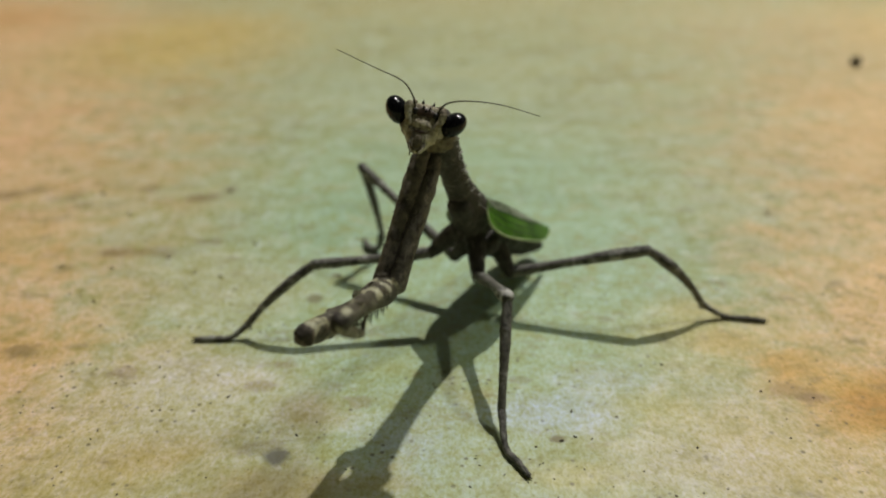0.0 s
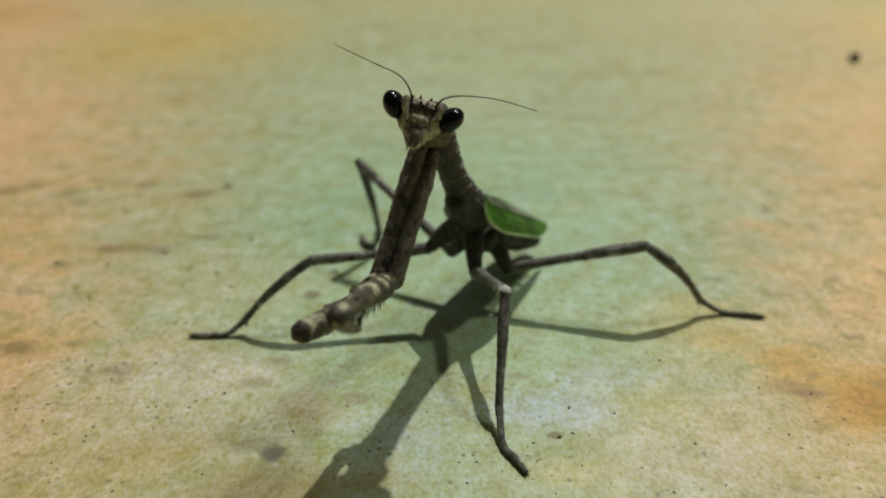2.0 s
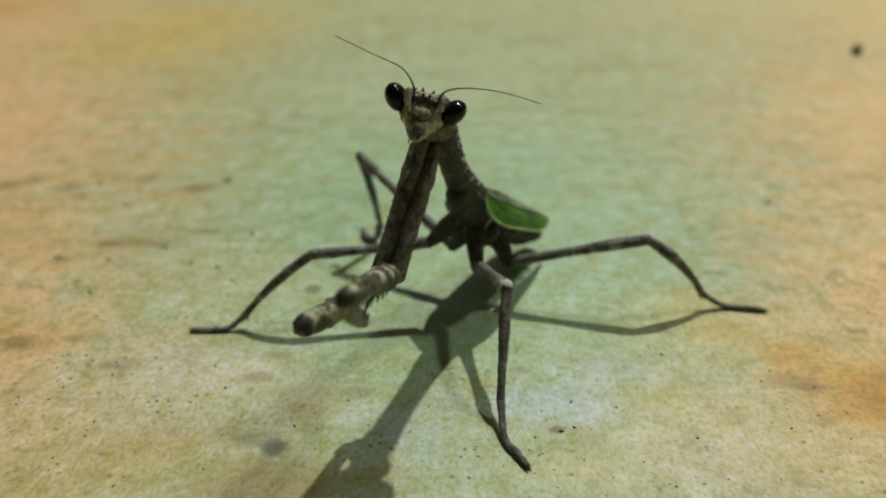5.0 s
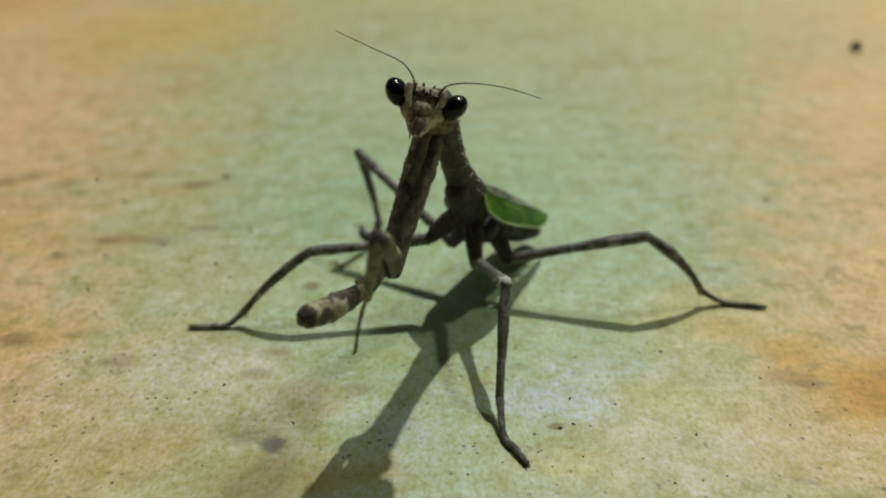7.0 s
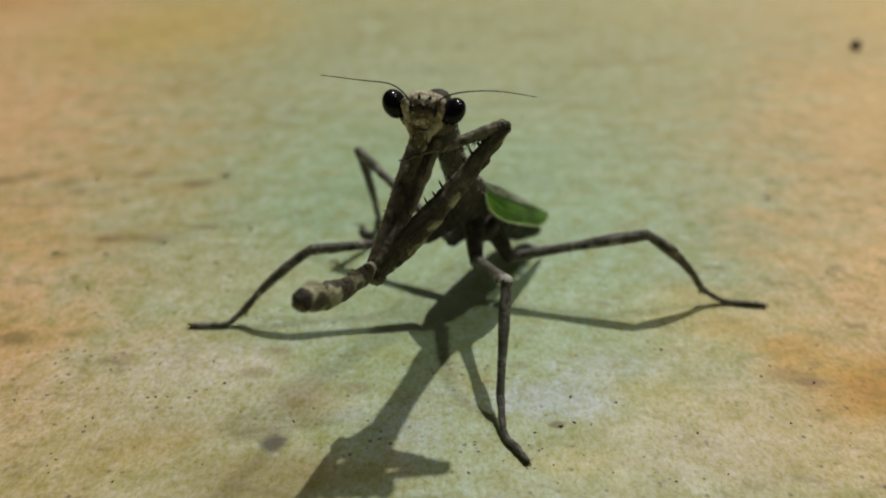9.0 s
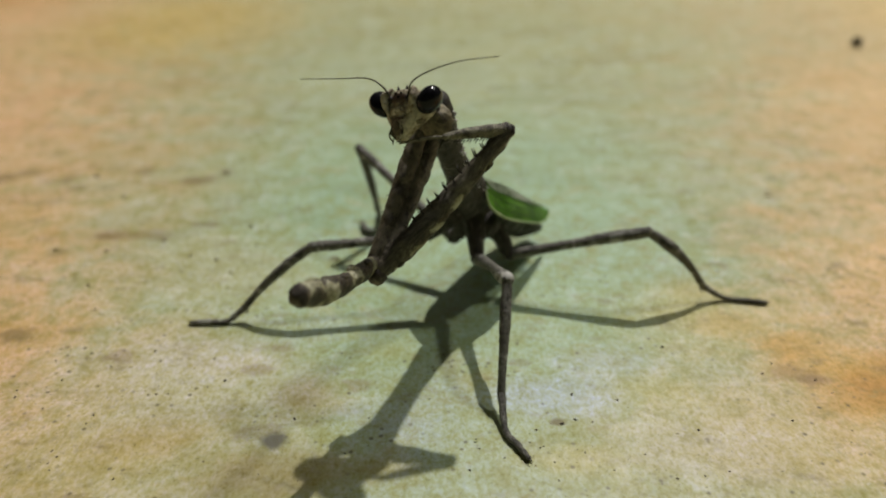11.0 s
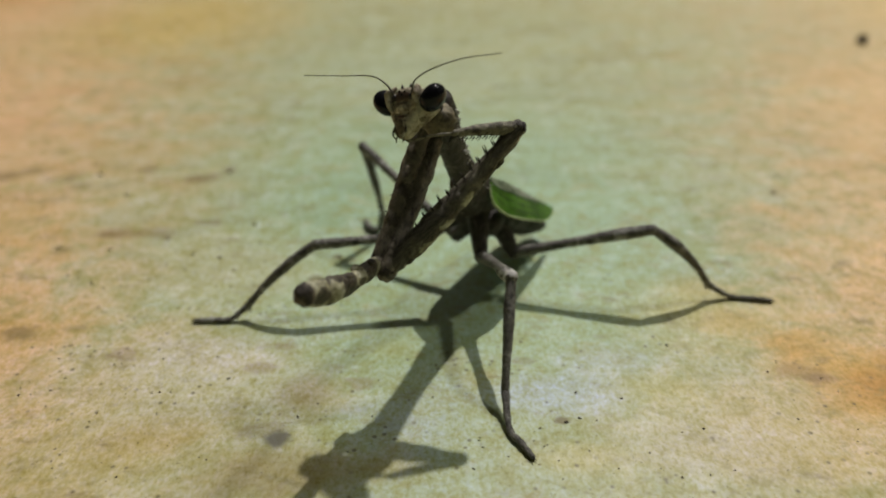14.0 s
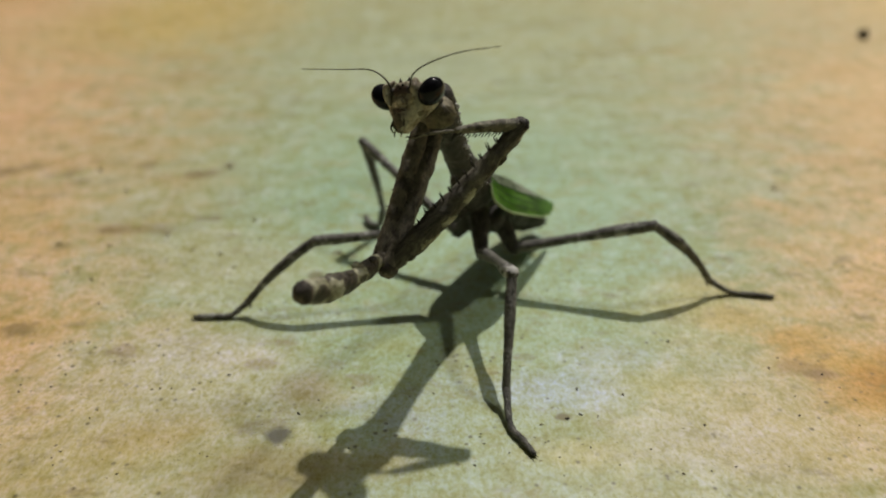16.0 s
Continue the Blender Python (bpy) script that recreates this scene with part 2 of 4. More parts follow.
    # the wide ovals far to either side paint in more of that lens shading
    for x, y, rx, ry, c, a in (
        (-32, 54, 20, 16, (0.68, 0.56, 0.34), 0.55), (-30, 46, 18, 6, (0.60, 0.47, 0.20), 0.45), (31, 49, 20, 11, (0.66, 0.54, 0.27), 0.45), (29, 68, 11, 7, (0.62, 0.52, 0.17), 0.4), (-62, 60, 22, 34, edge, 0.66), (-95, 120, 34, 60, edge, 0.62), (-170, 225, 70, 90, edge, 0.75), (-150, 250, 40, 30, (0.62, 0.34, 0.12), 0.5), (62, 66, 24, 38, (0.80, 0.52, 0.24), 0.85), (98, 125, 36, 60, (0.80, 0.53, 0.25), 0.8), (165, 205, 50, 80, (0.80, 0.56, 0.22), 0.6), 
        (29, 74, 5, 3, orange, 0.18), (31.5, 66.5, 5.5, 3, orange, 0.35), (36.7, 63, 5, 2.8, orange, 0.72), (40, 58.6, 7, 3.6, orange, 0.78), (41, 54, 7, 3, orange, 0.7), (50, 55, 10, 7, orange, 0.9), (42, 56, 5, 3, (0.52, 0.25, 0.04), 0.75), (47, 59, 5, 3, (0.55, 0.28, 0.05), 0.6), (36.5, 57.2, 2.2, 0.8, (0.26, 0.17, 0.08), 0.6),
        # the narrow oval at (0.8, 60) paints in the middle leg's faint second shadow
        (-15, 45, 9, 4, (0.34, 0.26, 0.09), 0.65), (-13, 55, 4, 3, (0.38, 0.24, 0.09), 0.5), (0.8, 60, 1.3, 4, (0.33, 0.31, 0.12), 0.45), (12, 47, 6, 2, (0.52, 0.46, 0.14), 0.5), (20, 56, 5, 2.5, (0.54, 0.48, 0.17), 0.45), (-6, 62, 3, 2, (0.40, 0.42, 0.13), 0.4), (-5, 46, 4, 2, (0.36, 0.27, 0.10), 0.45),
        (-48, 66, 10, 5, orange, 0.35), (-60, 88, 12, 9, orange, 0.25), (-24, 50, 6, 3, (0.44, 0.33, 0.12), 0.5), (-28, 78, 13, 11, (0.60, 0.58, 0.36), 0.5), (-22, 56, 12, 6, (0.62, 0.60, 0.42), 0.4), (-24, 61, 10, 4, (0.66, 0.60, 0.48), 0.55),
        (10, 55, 7, 3.5, (0.47, 0.55, 0.55), 0.75), (16, 60, 6, 3, (0.52, 0.56, 0.52), 0.5), (-3, 51, 5, 4, (0.45, 0.53, 0.49), 0.5), (1, 55, 3, 3, (0.42, 0.55, 0.45), 0.5), (-14, 66, 8, 3, (0.47, 0.55, 0.40), 0.5), (22, 48, 9, 4, (0.56, 0.52, 0.38), 0.45),
    ):
        base = stain_or_tint(base, x, y, rx, ry, c, a, broad_edge)
    base = n.mix(n.step(broad, 0.52, 0.75, 0, 0.35), base, (0.50, 0.42, 0.17))
    base = n.mix(0.32, base, n.ramp(smear, [(0.25, (0.72, 0.72, 0.66)), (0.5, (1.0, 1.0, 1.0)), (0.75, (1.12, 1.12, 1.16))]), "MULTIPLY")
    base = n.mix(0.85, base, n.ramp(mottle, [(0.25, (1.18, 1.19, 1.3)), (0.5, (1.0, 1.0, 1.0)), (0.75, (0.80, 0.77, 0.62))]), "MULTIPLY")
    base = n.mix(0.5, base, n.ramp(fine, [(0.25, (0.60, 0.60, 0.54)), (0.5, (1.0, 1.0, 1.0)), (0.78, (1.18, 1.18, 1.25))]), "MULTIPLY")
    base = n.mix(0.75, base, n.ramp(flake, [(0.30, (1.18, 1.20, 1.48)), (0.44, (1.05, 1.07, 1.18)), (0.54, (0.99, 0.99, 0.92)), (0.68, (0.80, 0.77, 0.45))]), "MULTIPLY")
    base = n.mix(0.8, base, n.ramp(grain, [(0.28, (1.18, 1.18, 1.55)), (0.46, (1.04, 1.06, 1.16)), (0.56, (0.97, 0.97, 0.82)), (0.72, (0.68, 0.66, 0.36))]), "MULTIPLY")
    base = n.mix(n.step(n.noise(n.scaled(240, 300, 0, (4, 6, 0)), 1.0, 5.0, 0.75), 0.54, 0.68, 0.0, 0.5), base, (0.31, 0.27, 0.085))
    # grime: clustered small specks
    dist, cell = n.cells(n.scaled(900, 900, 0), 1.0)
    dirty = n.step(n.noise(n.scaled(75, 110, 60, (3, 1, 0)), 1.0, 4.0), 0.40, 0.56)
    keep = n.step(n.noise(n.scaled(330, 330, 0, (7, 2, 0)), 1.0, 1.0), 0.46, 0.56)
    speck = n.math("MULTIPLY", n.step(dist, 0.10, 0.26, 1.0, 0.0), n.math("MULTIPLY", dirty, keep))
    base = n.mix(n.math("MULTIPLY", speck, 0.75), base, (0.10, 0.085, 0.04))
    # larger brown smudges
    smudge = n.math("MULTIPLY", n.step(n.noise(n.scaled(150, 260, 0, (5, 9, 0)), 1.0, 4.0, 0.7), 0.55, 0.70), dirty)
    base = n.mix(n.math("MULTIPLY", smudge, 0.55), base, (0.20, 0.15, 0.06))
    # single stains
    base = stain_or_tint(base, -14.8, 49, 1.3, 1.15, (0.13, 0.125, 0.10), 0.85, drop_edge, 0.55, 1.2)
    base = stains(base, ((-68, 106.5, 3.4, 2), (-57.7, 105.2, 2.6, 2.2), (-54.6, 102.6, 1.6, 1.4), (-11.5, 80.2, 0.9, 0.7), (-67.6, 106.4, 2.3, 1.8), (-65, 108.2, 2, 1.8), (-37.6, 105.6, 1.8, 1.5), (-33.9, 108.4, 1.3, 2.1), (-44.4, 86.9, 1.1, 0.8), (-32.3, 90.6, 2.3, 0.7), (-36.7, 86.2, 1, 0.9), (-46.6, 108.7, 2, 1.6)), (0.19, 0.135, 0.05), 0.5, stain_edge)
    base = stains(base, ((-16.9, 50.2, 2, 1), (10.5, 51.3, 0.95, 0.6), (-39.5, 65.6, 1.3, 0.7), (8, 60, 1.2, 0.7), (16.5, 64, 1.1, 0.6), (-45.3, 64.9, 1.8, 1.2), (-39.1, 65.9, 0.6, 0.6)), (0.21, 0.17, 0.07), 0.4, stain_edge)
    base = stains(base, ((-45, 64.6, 2.8, 1.3), (-41, 87.6, 5.5, 1.5), (-37.8, 105.4, 3.4, 1.6), (-18.5, 58.8, 1.6, 0.9), (-17, 62.5, 1.8, 1), (-33, 61, 2.2, 1.1), (-8.2, 56.6, 1.6, 0.9), (35, 58, 2.4, 1.2)), (0.24, 0.16, 0.055), 0.42, stain_edge)
    base = stains(base, ((-15.4, 75.5, 1.05, 1.1), (-13.5, 81.0, 0.7, 0.8), (10.5, 51.3, 0.8, 0.55)), (0.17, 0.14, 0.05), 0.72, drop_edge)
    n.bump(n.math("ADD", fine, n.math("MULTIPLY", grain, 0.6)), 0.12, 0.0001)
    n.set(n.bsdf, "Roughness", n.step(smear, 0.3, 0.7, 0.42, 0.62))
    return n.colour(base)


M_GROUND = ground_material()


def plaster(name, colour):
    n = Nodes(name, 0.85, 0.2)
    f = n.noise(n.scaled(3, 3, 3), 1.0, 5.0)
    return n.colour(n.ramp(f, [(0.3, tuple(c * 0.9 for c in colour)), (0.7, colour)]))


# skin of the added, unseen walls; its tone sets the fill light
M_FILL_WALL = plaster("fill_wall", (0.11, 0.112, 0.105))


# ---- mesh helpers ----
def finish(name, bm, material, smooth=True):
    me = bpy.data.meshes.new(name)
    bmesh.ops.recalc_face_normals(bm, faces=bm.faces)
    bm.to_mesh(me)
    bm.free()
    for p in me.polygons:
        p.use_smooth = smooth
    me.materials.append(material)
    return me


def part(name, bm, material, parent, label="", at=None):
    ob = new(name, finish(name, bm, material))
    ob.parent = parent
    if at is not None:
        ob.matrix_basis = at
    return tagged(ob, label) if label else ob


def tube(bm, points, radii, sides=12, rough=0.0, grain=1.4, flat=1.0, caps=True):
    """A rounded tube through points (mm), with a radius (mm) at each; flat squeezes it across."""
    pts = [Vector(p) for p in points]
    rings = []
    ref = None
    n = len(pts)
    stations = [(pts[i], radii[i], (pts[min(i + 1, n - 1)] - pts[max(i - 1, 0)]).normalized()) for i in range(n)]
    if caps:
        p, r, d = stations[0]
        lead = [(p - d * r * 0.75 * math.sin(a), r * math.cos(a), d) for a in (1.35, 0.9, 0.45)]
        p, r, d = stations[-1]
        tail = [(p + d * r * 0.75 * math.sin(a), r * math.cos(a), d) for a in (0.45, 0.9, 1.35)]
        stations = lead + stations + tail
    for p, r, d in stations:
        if ref is None:
            ref = d.orthogonal().normalized() if abs(d.x) > 0.95 else (Vector((1, 0, 0)) - d * d.x).normalized()
        else:
            ref = (ref - d * ref.dot(d)).normalized()
        other = d.cross(ref)
        ring = []
        for k in range(sides):
            a = 2 * math.pi * k / sides
            v = p + ref * (math.cos(a) * r) + other * (math.sin(a) * r * flat)
            if rough:
                v += (v - p) * (noise.noise(v * grain) * rough + noise.noise(v * grain * 2.7) * rough * 0.5)
            ring.append(bm.verts.new(v * MM))
        rings.append(ring)
    for a, b in zip(rings, rings[1:]):
        for k in range(sides):
            bm.faces.new((a[k], a[(k + 1) % sides], b[(k + 1) % sides], b[k]))
    bm.faces.new(rings[0])
    bm.faces.new(rings[-1])
    return bm


def curve_points(points, steps):
    """Smooth points through a few given ones (Catmull-Rom)."""
    p = [Vector(q) for q in points]
    p = [p[0] * 2 - p[1]] + p + [p[-1] * 2 - p[-2]]
    out = []
    for i in range(1, len(p) - 2):
        for k in range(steps):
            t = k / steps
            a, b, c, d = p[i - 1:i + 3]
            out.append(0.5 * (2 * b + (c - a) * t + (2 * a - 5 * b + 4 * c - d) * t * t + (3 * b - a - 3 * c + d) * t ** 3))
    out.append(p[-2])
    return out


def spread(values, count):
    """Values at even steps, joined by straight lines."""
    out = []
    for i in range(count):
        f = i / (count - 1) * (len(values) - 1)
        k = min(int(f), len(values) - 2)
        out.append(values[k] + (values[k + 1] - values[k]) * (f - k))
    return out


def rod(length, radii, count=26, bend=0.0, sides=12, rough=0.10, flat=1.0, grain=1.4):
    """A limb along z from 0 to length (mm), bowed along x by bend."""
    bm = bmesh.new()
    pts = [Vector((bend * 4 * f * (1 - f), 0, length * f)) for f in (i / (count - 1) for i in range(count))]
    return tube(bm, pts, spread(radii, count), sides, rough, grain, flat)


def ball(bm, centre, rx, ry, rz, turn=None, segments=20, rings=14, rough=0.0):
    made = bmesh.ops.create_uvsphere(bm, u_segments=segments, v_segments=rings, radius=1.0)["verts"]
    for v in made:
        c = Vector((v.co.x * rx, v.co.y * ry, v.co.z * rz))
        if rough:
            c *= 1 + noise.noise(c * 2.1 + Vector(centre)) * rough
        if turn:
            c = turn @ c
        v.co = (c + Vector(centre)) * MM
    return bm


def cone(bm, foot, tip, r, sides=6):
    foot, tip = Vector(foot), Vector(tip)
    mid = foot.lerp(tip, 0.55)
    return tube(bm, [foot, mid, tip], [r, r * 0.62, r * 0.08], sides, caps=False)


# ---- the ground, and unseen walls and ceiling added to bounce fill light ----
def slab(name, lo, hi, material, kind="structure"):
    bm = bmesh.new()
    bmesh.ops.create_cube(bm, size=1.0)
    for v in bm.verts:
        v.co = Vector([(l + h) / 2 + c * (h - l) for l, h, c in zip(lo, hi, v.co)])
    ob = new(name, finish(name, bm, material, smooth=False))
    return tagged(ob, kind=kind)


R, HIGH = 1.5, 2.3
ground = slab("ground", (-R, -R, -0.03), (R, R, 0.0), M_GROUND)
tagged(ground, "worn pale green painted surface with orange stains and grime", "ground")
for name, lo, hi in (
    ("wall_north", (-R, R, 0), (R, R + 0.1, HIGH)), ("wall_south", (-R, -R - 0.1, 0), (R, -R, HIGH)),
    ("wall_east", (R, -R, 0), (R + 0.1, R, HIGH)), ("wall_west", (-R - 0.1, -R, 0), (-R, R, HIGH)),
    ("ceiling", (-R, -R, HIGH), (R, R, HIGH + 0.1)),
):
    tagged(slab(name, lo, hi, M_FILL_WALL), "unseen plain panel added to bounce fill light", name.split("_")[0])

# ---- the mantis ----
BASE = Vector((1.0, 68.0, 0.0))
mantis = new("mantis")
mantis.location = BASE * MM
tagged(mantis, "brown bark-patterned praying mantis with green wing standing on the stained surface", "mantis")


def at(p):
    """A place of the world (mm) in the mantis's own space (mm)."""
    return Vector(p) - BASE


def limb(a, b, side):
    """The pose of a limb that runs from a to b (mm), its x axis towards side."""
    z = (Vector(b) - Vector(a)).normalized()
    x = Vector(side)
    x = (x - z * x.dot(z)).normalized()
    y = z.cross(x)
    m = Matrix((x, y, z)).transposed().to_4x4()
    m.translation = at(a) * MM
    return m


def gap(a, b):
    return (Vector(b) - Vector(a)).length


# body
def torso():
    pts = curve_points([at(p) for p in ((1.6, 69.0, 15.4), (2.5, 71.4, 12.4), (3.8, 74.2, 10.0), (5.1, 76.5, 8.1))], 8)
    bm = tube(bmesh.new(), pts, spread([1.2, 1.55, 1.85, 2.1], len(pts)), 18, 0.10)
    part("thorax", bm, M_BODY, mantis, "dark brown mottled thorax")
    part("thorax_rear", ball(bmesh.new(), at((4.7, 73.4, 8.9)), 1.75, 1.9, 1.7, None, 20, 14, 0.2), M_BODY, mantis, "dark underside of the thorax between the legs")
    pts = curve_points([at(p) for p in ((4.72, 75.8, 8.6), (6.96, 79.4, 6.2), (9.55, 83.1, 3.75), (11.75, 85.6, 2.05))], 10)
    bm = tube(bmesh.new(), pts, [r * (1 + 0.07 * math.sin(i * 1.55)) for i, r in enumerate(spread([2.0, 2.5, 2.4, 1.35], len(pts)))], 20, 0.06, flat=0.68)
    part("abdomen", bm, M_BODY, mantis, "dark ringed abdomen under the wing")


torso()

# front of the thorax: a long knobbly neck shield that leans with the head
pro_len = 16.35
steps = 48
pro_axis = [Vector((0.10 * max(0.0, 1 - i / steps / 0.45) ** 1.5 - 0.12 * 4 * (i / steps) * (1 - i / steps), 1.0 * max(0.0, 1 - i / steps / 0.5) ** 1.4, pro_len * i / steps)) for i in range(steps + 1)]
pro_girth = spread([1.92, 1.80, 1.62, 1.45, 1.33, 1.26, 1.27, 1.33, 1.42, 1.48, 1.40], steps + 1)
pronotum = part("pronotum", tube(bmesh.new(), pro_axis, pro_girth, 20, 0.10, 1.4, 1.1), M_BODY, mantis, "long knobbly brown neck shield flaring towards the thorax")
# warts along the edge; their paleness paints in the backlight on the rim
bm = bmesh.new()
rng = random.Random(4)
for i in range(1, steps - 3):
    for s, low, high in ((1, -5, 25), (1, 20, 60), (-1, 30, 70)):
        if rng.random() < 0.8:
            a = math.radians(rng.uniform(low, high))
            r, z = pro_girth[i], pro_axis[i].z + rng.uniform(-0.15, 0.15)
            out = Vector((s * math.cos(a), math.sin(a) * 1.1, 0))
            middle = Vector((pro_axis[i].x, pro_axis[i].y, z))
            cone(bm, middle + out * r * 0.93, middle + out * (r + rng.uniform(0.08, 0.26)), rng.uniform(0.10, 0.21), 6)
rest = limb((2.95, 72.20, 11.97), (-0.56, 64.23, 25.81), (0.85, -0.52, 0.0))
inside = rest.inverted() @ (at((-1.51, 61.40, 27.20)) * MM) / MM
part("neck", tube(bmesh.new(), [(0.0, 0, pro_len - 3.6), inside * 0.5 + Vector((0, 0, pro_len - 2.4)) * 0.5, inside + Vector((0, 0, -0.9))], [1.0, 1.2, 1.0], 14, 0.12), M_BODY, pronotum, "dark neck under the head")
part("throat", ball(bmesh.new(), rest.inverted() @ (at((-0.6, 63.0, 24.9)) * MM) / MM, 1.7, 1.45, 1.6, None, 22, 16, 0.25), M_THROAT, pronotum, "smooth brown throat behind the head")
part("tubercles", bm, M_WART_LIT, pronotum, "warts along the edge of the neck shield, paled to paint its backlit rim")


# wings
def grid_point(a, b, out, g, f):
    """A place on the arched skin between the ridge at a and the rim at b."""
    return a.lerp(b, g) + out * (math.sin(math.pi * g ** 0.7) * 0.42 * math.sin(math.pi * (0.1 + 0.85 * f)))


def wing(rim_points, back_points, label, skin):
    """A leaf-shaped wing pad between the ridge of the back and its curved rim."""
    nu, nv = 30, 12
    back, rim = curve_points([at(p) for p in back_points], 10), curve_points([at(p) for p in rim_points], 10)
    back, rim = [Vector(p) for p in zip(*(spread([q[k] for q in back], nu + 1) for k in range(3)))], [Vector(p) for p in zip(*(spread([q[k] for q in rim], nu + 1) for k in range(3)))]
    out = (rim[nu // 2] - back[nu // 2]).cross(back[-1] - back[0]).normalized()
    if out.z < 0:
        out = -out
    bm = bmesh.new()
    grid = {}
    for i in range(nu + 1):
        for j in range(nv + 1):
            g = j / nv
            p = grid_point(back[i], rim[i], out, g, i / nu)
            p += out * (noise.noise(p * 0.6) * 0.10)
            grid[i, j] = bm.verts.new(p * MM)
    for i in range(nu):
        for j in range(nv):
            bm.faces.new((grid[i, j], grid[i + 1, j], grid[i + 1, j + 1], grid[i, j + 1]))
    bmesh.ops.solidify(bm, geom=bm.faces[:], thickness=0.00008)
    ob = part("wing", bm, skin, mantis, label)
    part("wing_margin", tube(bmesh.new(), rim, spread([0.10, 0.14, 0.12, 0.09, 0.06], len(rim)), 6), M_RIM, ob, "pale wing edge")
    # thin pale sheet over the ridge: top light put into the colour
    bm = bmesh.new()
    strip = [[bm.verts.new((grid_point(back[i], rim[i], out, 0.02 + 0.44 * j / 5 * (1 - 0.7 * i / nu), i / nu) + out * 0.07) * MM) for j in range(6)] for i in range(nu + 1)]
    for a, b in zip(strip, strip[1:]):
        for j in range(5):
            bm.faces.new((a[j], b[j], b[j + 1], a[j + 1]))
    bmesh.ops.solidify(bm, geom=bm.faces[:], thickness=0.00004)
    part("wing_back_lit", bm, M_WING_LIT, ob, "pale grey-green strip painting light along the wing's back")
    for share, girth, low, high in ((0.36, 0.10, 3, nu - 5), (0.58, 0.05, 2, nu - 3), (0.78, 0.045, 2, nu - 4)):
        pts = [grid_point(back[i], rim[i], out, share, i / nu) for i in range(low, high)]
        part("vein", tube(bmesh.new(), pts, spread([girth * 0.5, girth, girth * 0.9, girth * 0.4], len(pts)), 6), M_VEIN, ob, "dark green wing vein")


RIM = ((4.7, 71.4, 13.9), (5.0, 70.5, 12.6), (6.2, 71.3, 11.0), (7.6, 72.5, 9.8), (10.5, 77.4, 6.9), (12.4, 81.0, 5.1), (13.5, 83.7, 4.6), (13.6, 84.8, 5.0))
BACK = ((4.7, 72.6, 14.6), (7.3, 76.5, 11.9), (10.4, 80.8, 8.3), (13.3, 84.5, 5.2))


def mirrored(points, middle=-2.2):
    """The same points on the animal's other side."""
    out = []
    for x, y, z in points:
        side = (x + 1) * 0.854 - (y - 61.5) * 0.521
        k = 2 * (middle - side)
        out.append((x + k * 0.854, y - k * 0.521, z))
    return out


wing(RIM, BACK, "leaf-green short wing with pale margin", M_WING)
wing(mirrored(RIM), mirrored(BACK), "grey-green folded wing with pale margin", M_WING_FOLD)


# walking legs
THIGH, SHIN = (0.62, 0.70, 0.62, 0.54, 0.50, 0.52, 0.62, 0.58), (0.52, 0.52, 0.56, 0.55, 0.48, 0.42, 0.37, 0.42)
STOUT_THIGH, STOUT_SHIN = (0.66, 0.64, 0.58, 0.53, 0.53, 0.62, 0.70, 0.69, 0.62), (0.50, 0.58, 0.68, 0.66, 0.56, 0.48, 0.42, 0.38, 0.40)


def walking_leg(name, hip, troch, knee, ankle, heel, toe, bow=0.0, foot=1.0, scuffed=False, instep=None, thigh=THIGH, shin=SHIN, arch=0.25):
    """coxa from hip to troch, thigh to the knee, shin to the ankle, foot on the ground."""
    length = gap(troch, knee)
    femur = part(name, rod(length, thigh, 34, bow, 14, 0.10), M_LEG, mantis, "banded dark brown walking leg", limb(troch, knee, (0, 0, 1)))
    inv = femur.matrix_basis.inverted()
    c = gap(hip, troch)
    part("coxa", rod(c, [1.1, 1.12, 1.02, 0.86, 0.68], 16, 0.0, 12, 0.12), M_BODY, femur, "", inv @ limb(hip, troch, (0, 0, 1)))
    part("trochanter", ball(bmesh.new(), (0, 0, 0.05), 0.70, 0.70, 0.62, None, 14, 10, 0.2), M_BODY, femur)
    s = gap(knee, ankle)
    tibia = part("tibia", rod(s, shin, 30, arch, 12, 0.10), M_LEG, femur, "", inv @ limb(knee, ankle, (0, 0, 1)))
    if not scuffed:
        part("knee", ball(bmesh.new(), (0, 0, length - 0.02), 0.60, 0.54, 0.60, None, 14, 10, 0.2), M_LEG, femur, "dark swollen knee joint")
    for side in (1, -1):
        part("spur", cone(bmesh.new(), (-0.25, side * 0.2, s - 0.15), (-0.62, side * 0.36, s + 0.35), 0.09), M_SPINE, tibia)
    middle = Vector(heel).lerp(Vector(toe), 0.5) if instep is None else instep
    pts = curve_points([inv @ (at(p) * MM) / MM for p in (ankle, heel, middle, toe)], 6)
    bm = tube(bmesh.new(), pts, [foot * r * (1 + 0.12 * math.sin(i * 2.1)) for i, r in enumerate(spread([0.40, 0.30, 0.34, 0.32, 0.26], len(pts)))], 8, 0.08)
    tarsus = part("tarsus", bm, M_LEG, femur)
    e, d = pts[-1], (pts[-1] - pts[-2]).normalized()
    for side in (1, -1):
        q = d.orthogonal().normalized() * side
        part("claw", tube(bmesh.new(), [e, e + d * 0.3 + q * 0.2, e + d * 0.5 + q * 0.12], [0.08, 0.06, 0.02], 5, caps=False), M_SPINE, tarsus)
    if scuffed:
        part("knee", tube(bmesh.new(), [(bow * 0.2, 0, length - 2.6), (0, 0, length - 1.2), (0, 0, length + 0.15)], [0.62, 0.72, 0.66], 14, 0.16), M_SCUFF, femur, "knee scuffed grey-white")
    return femur


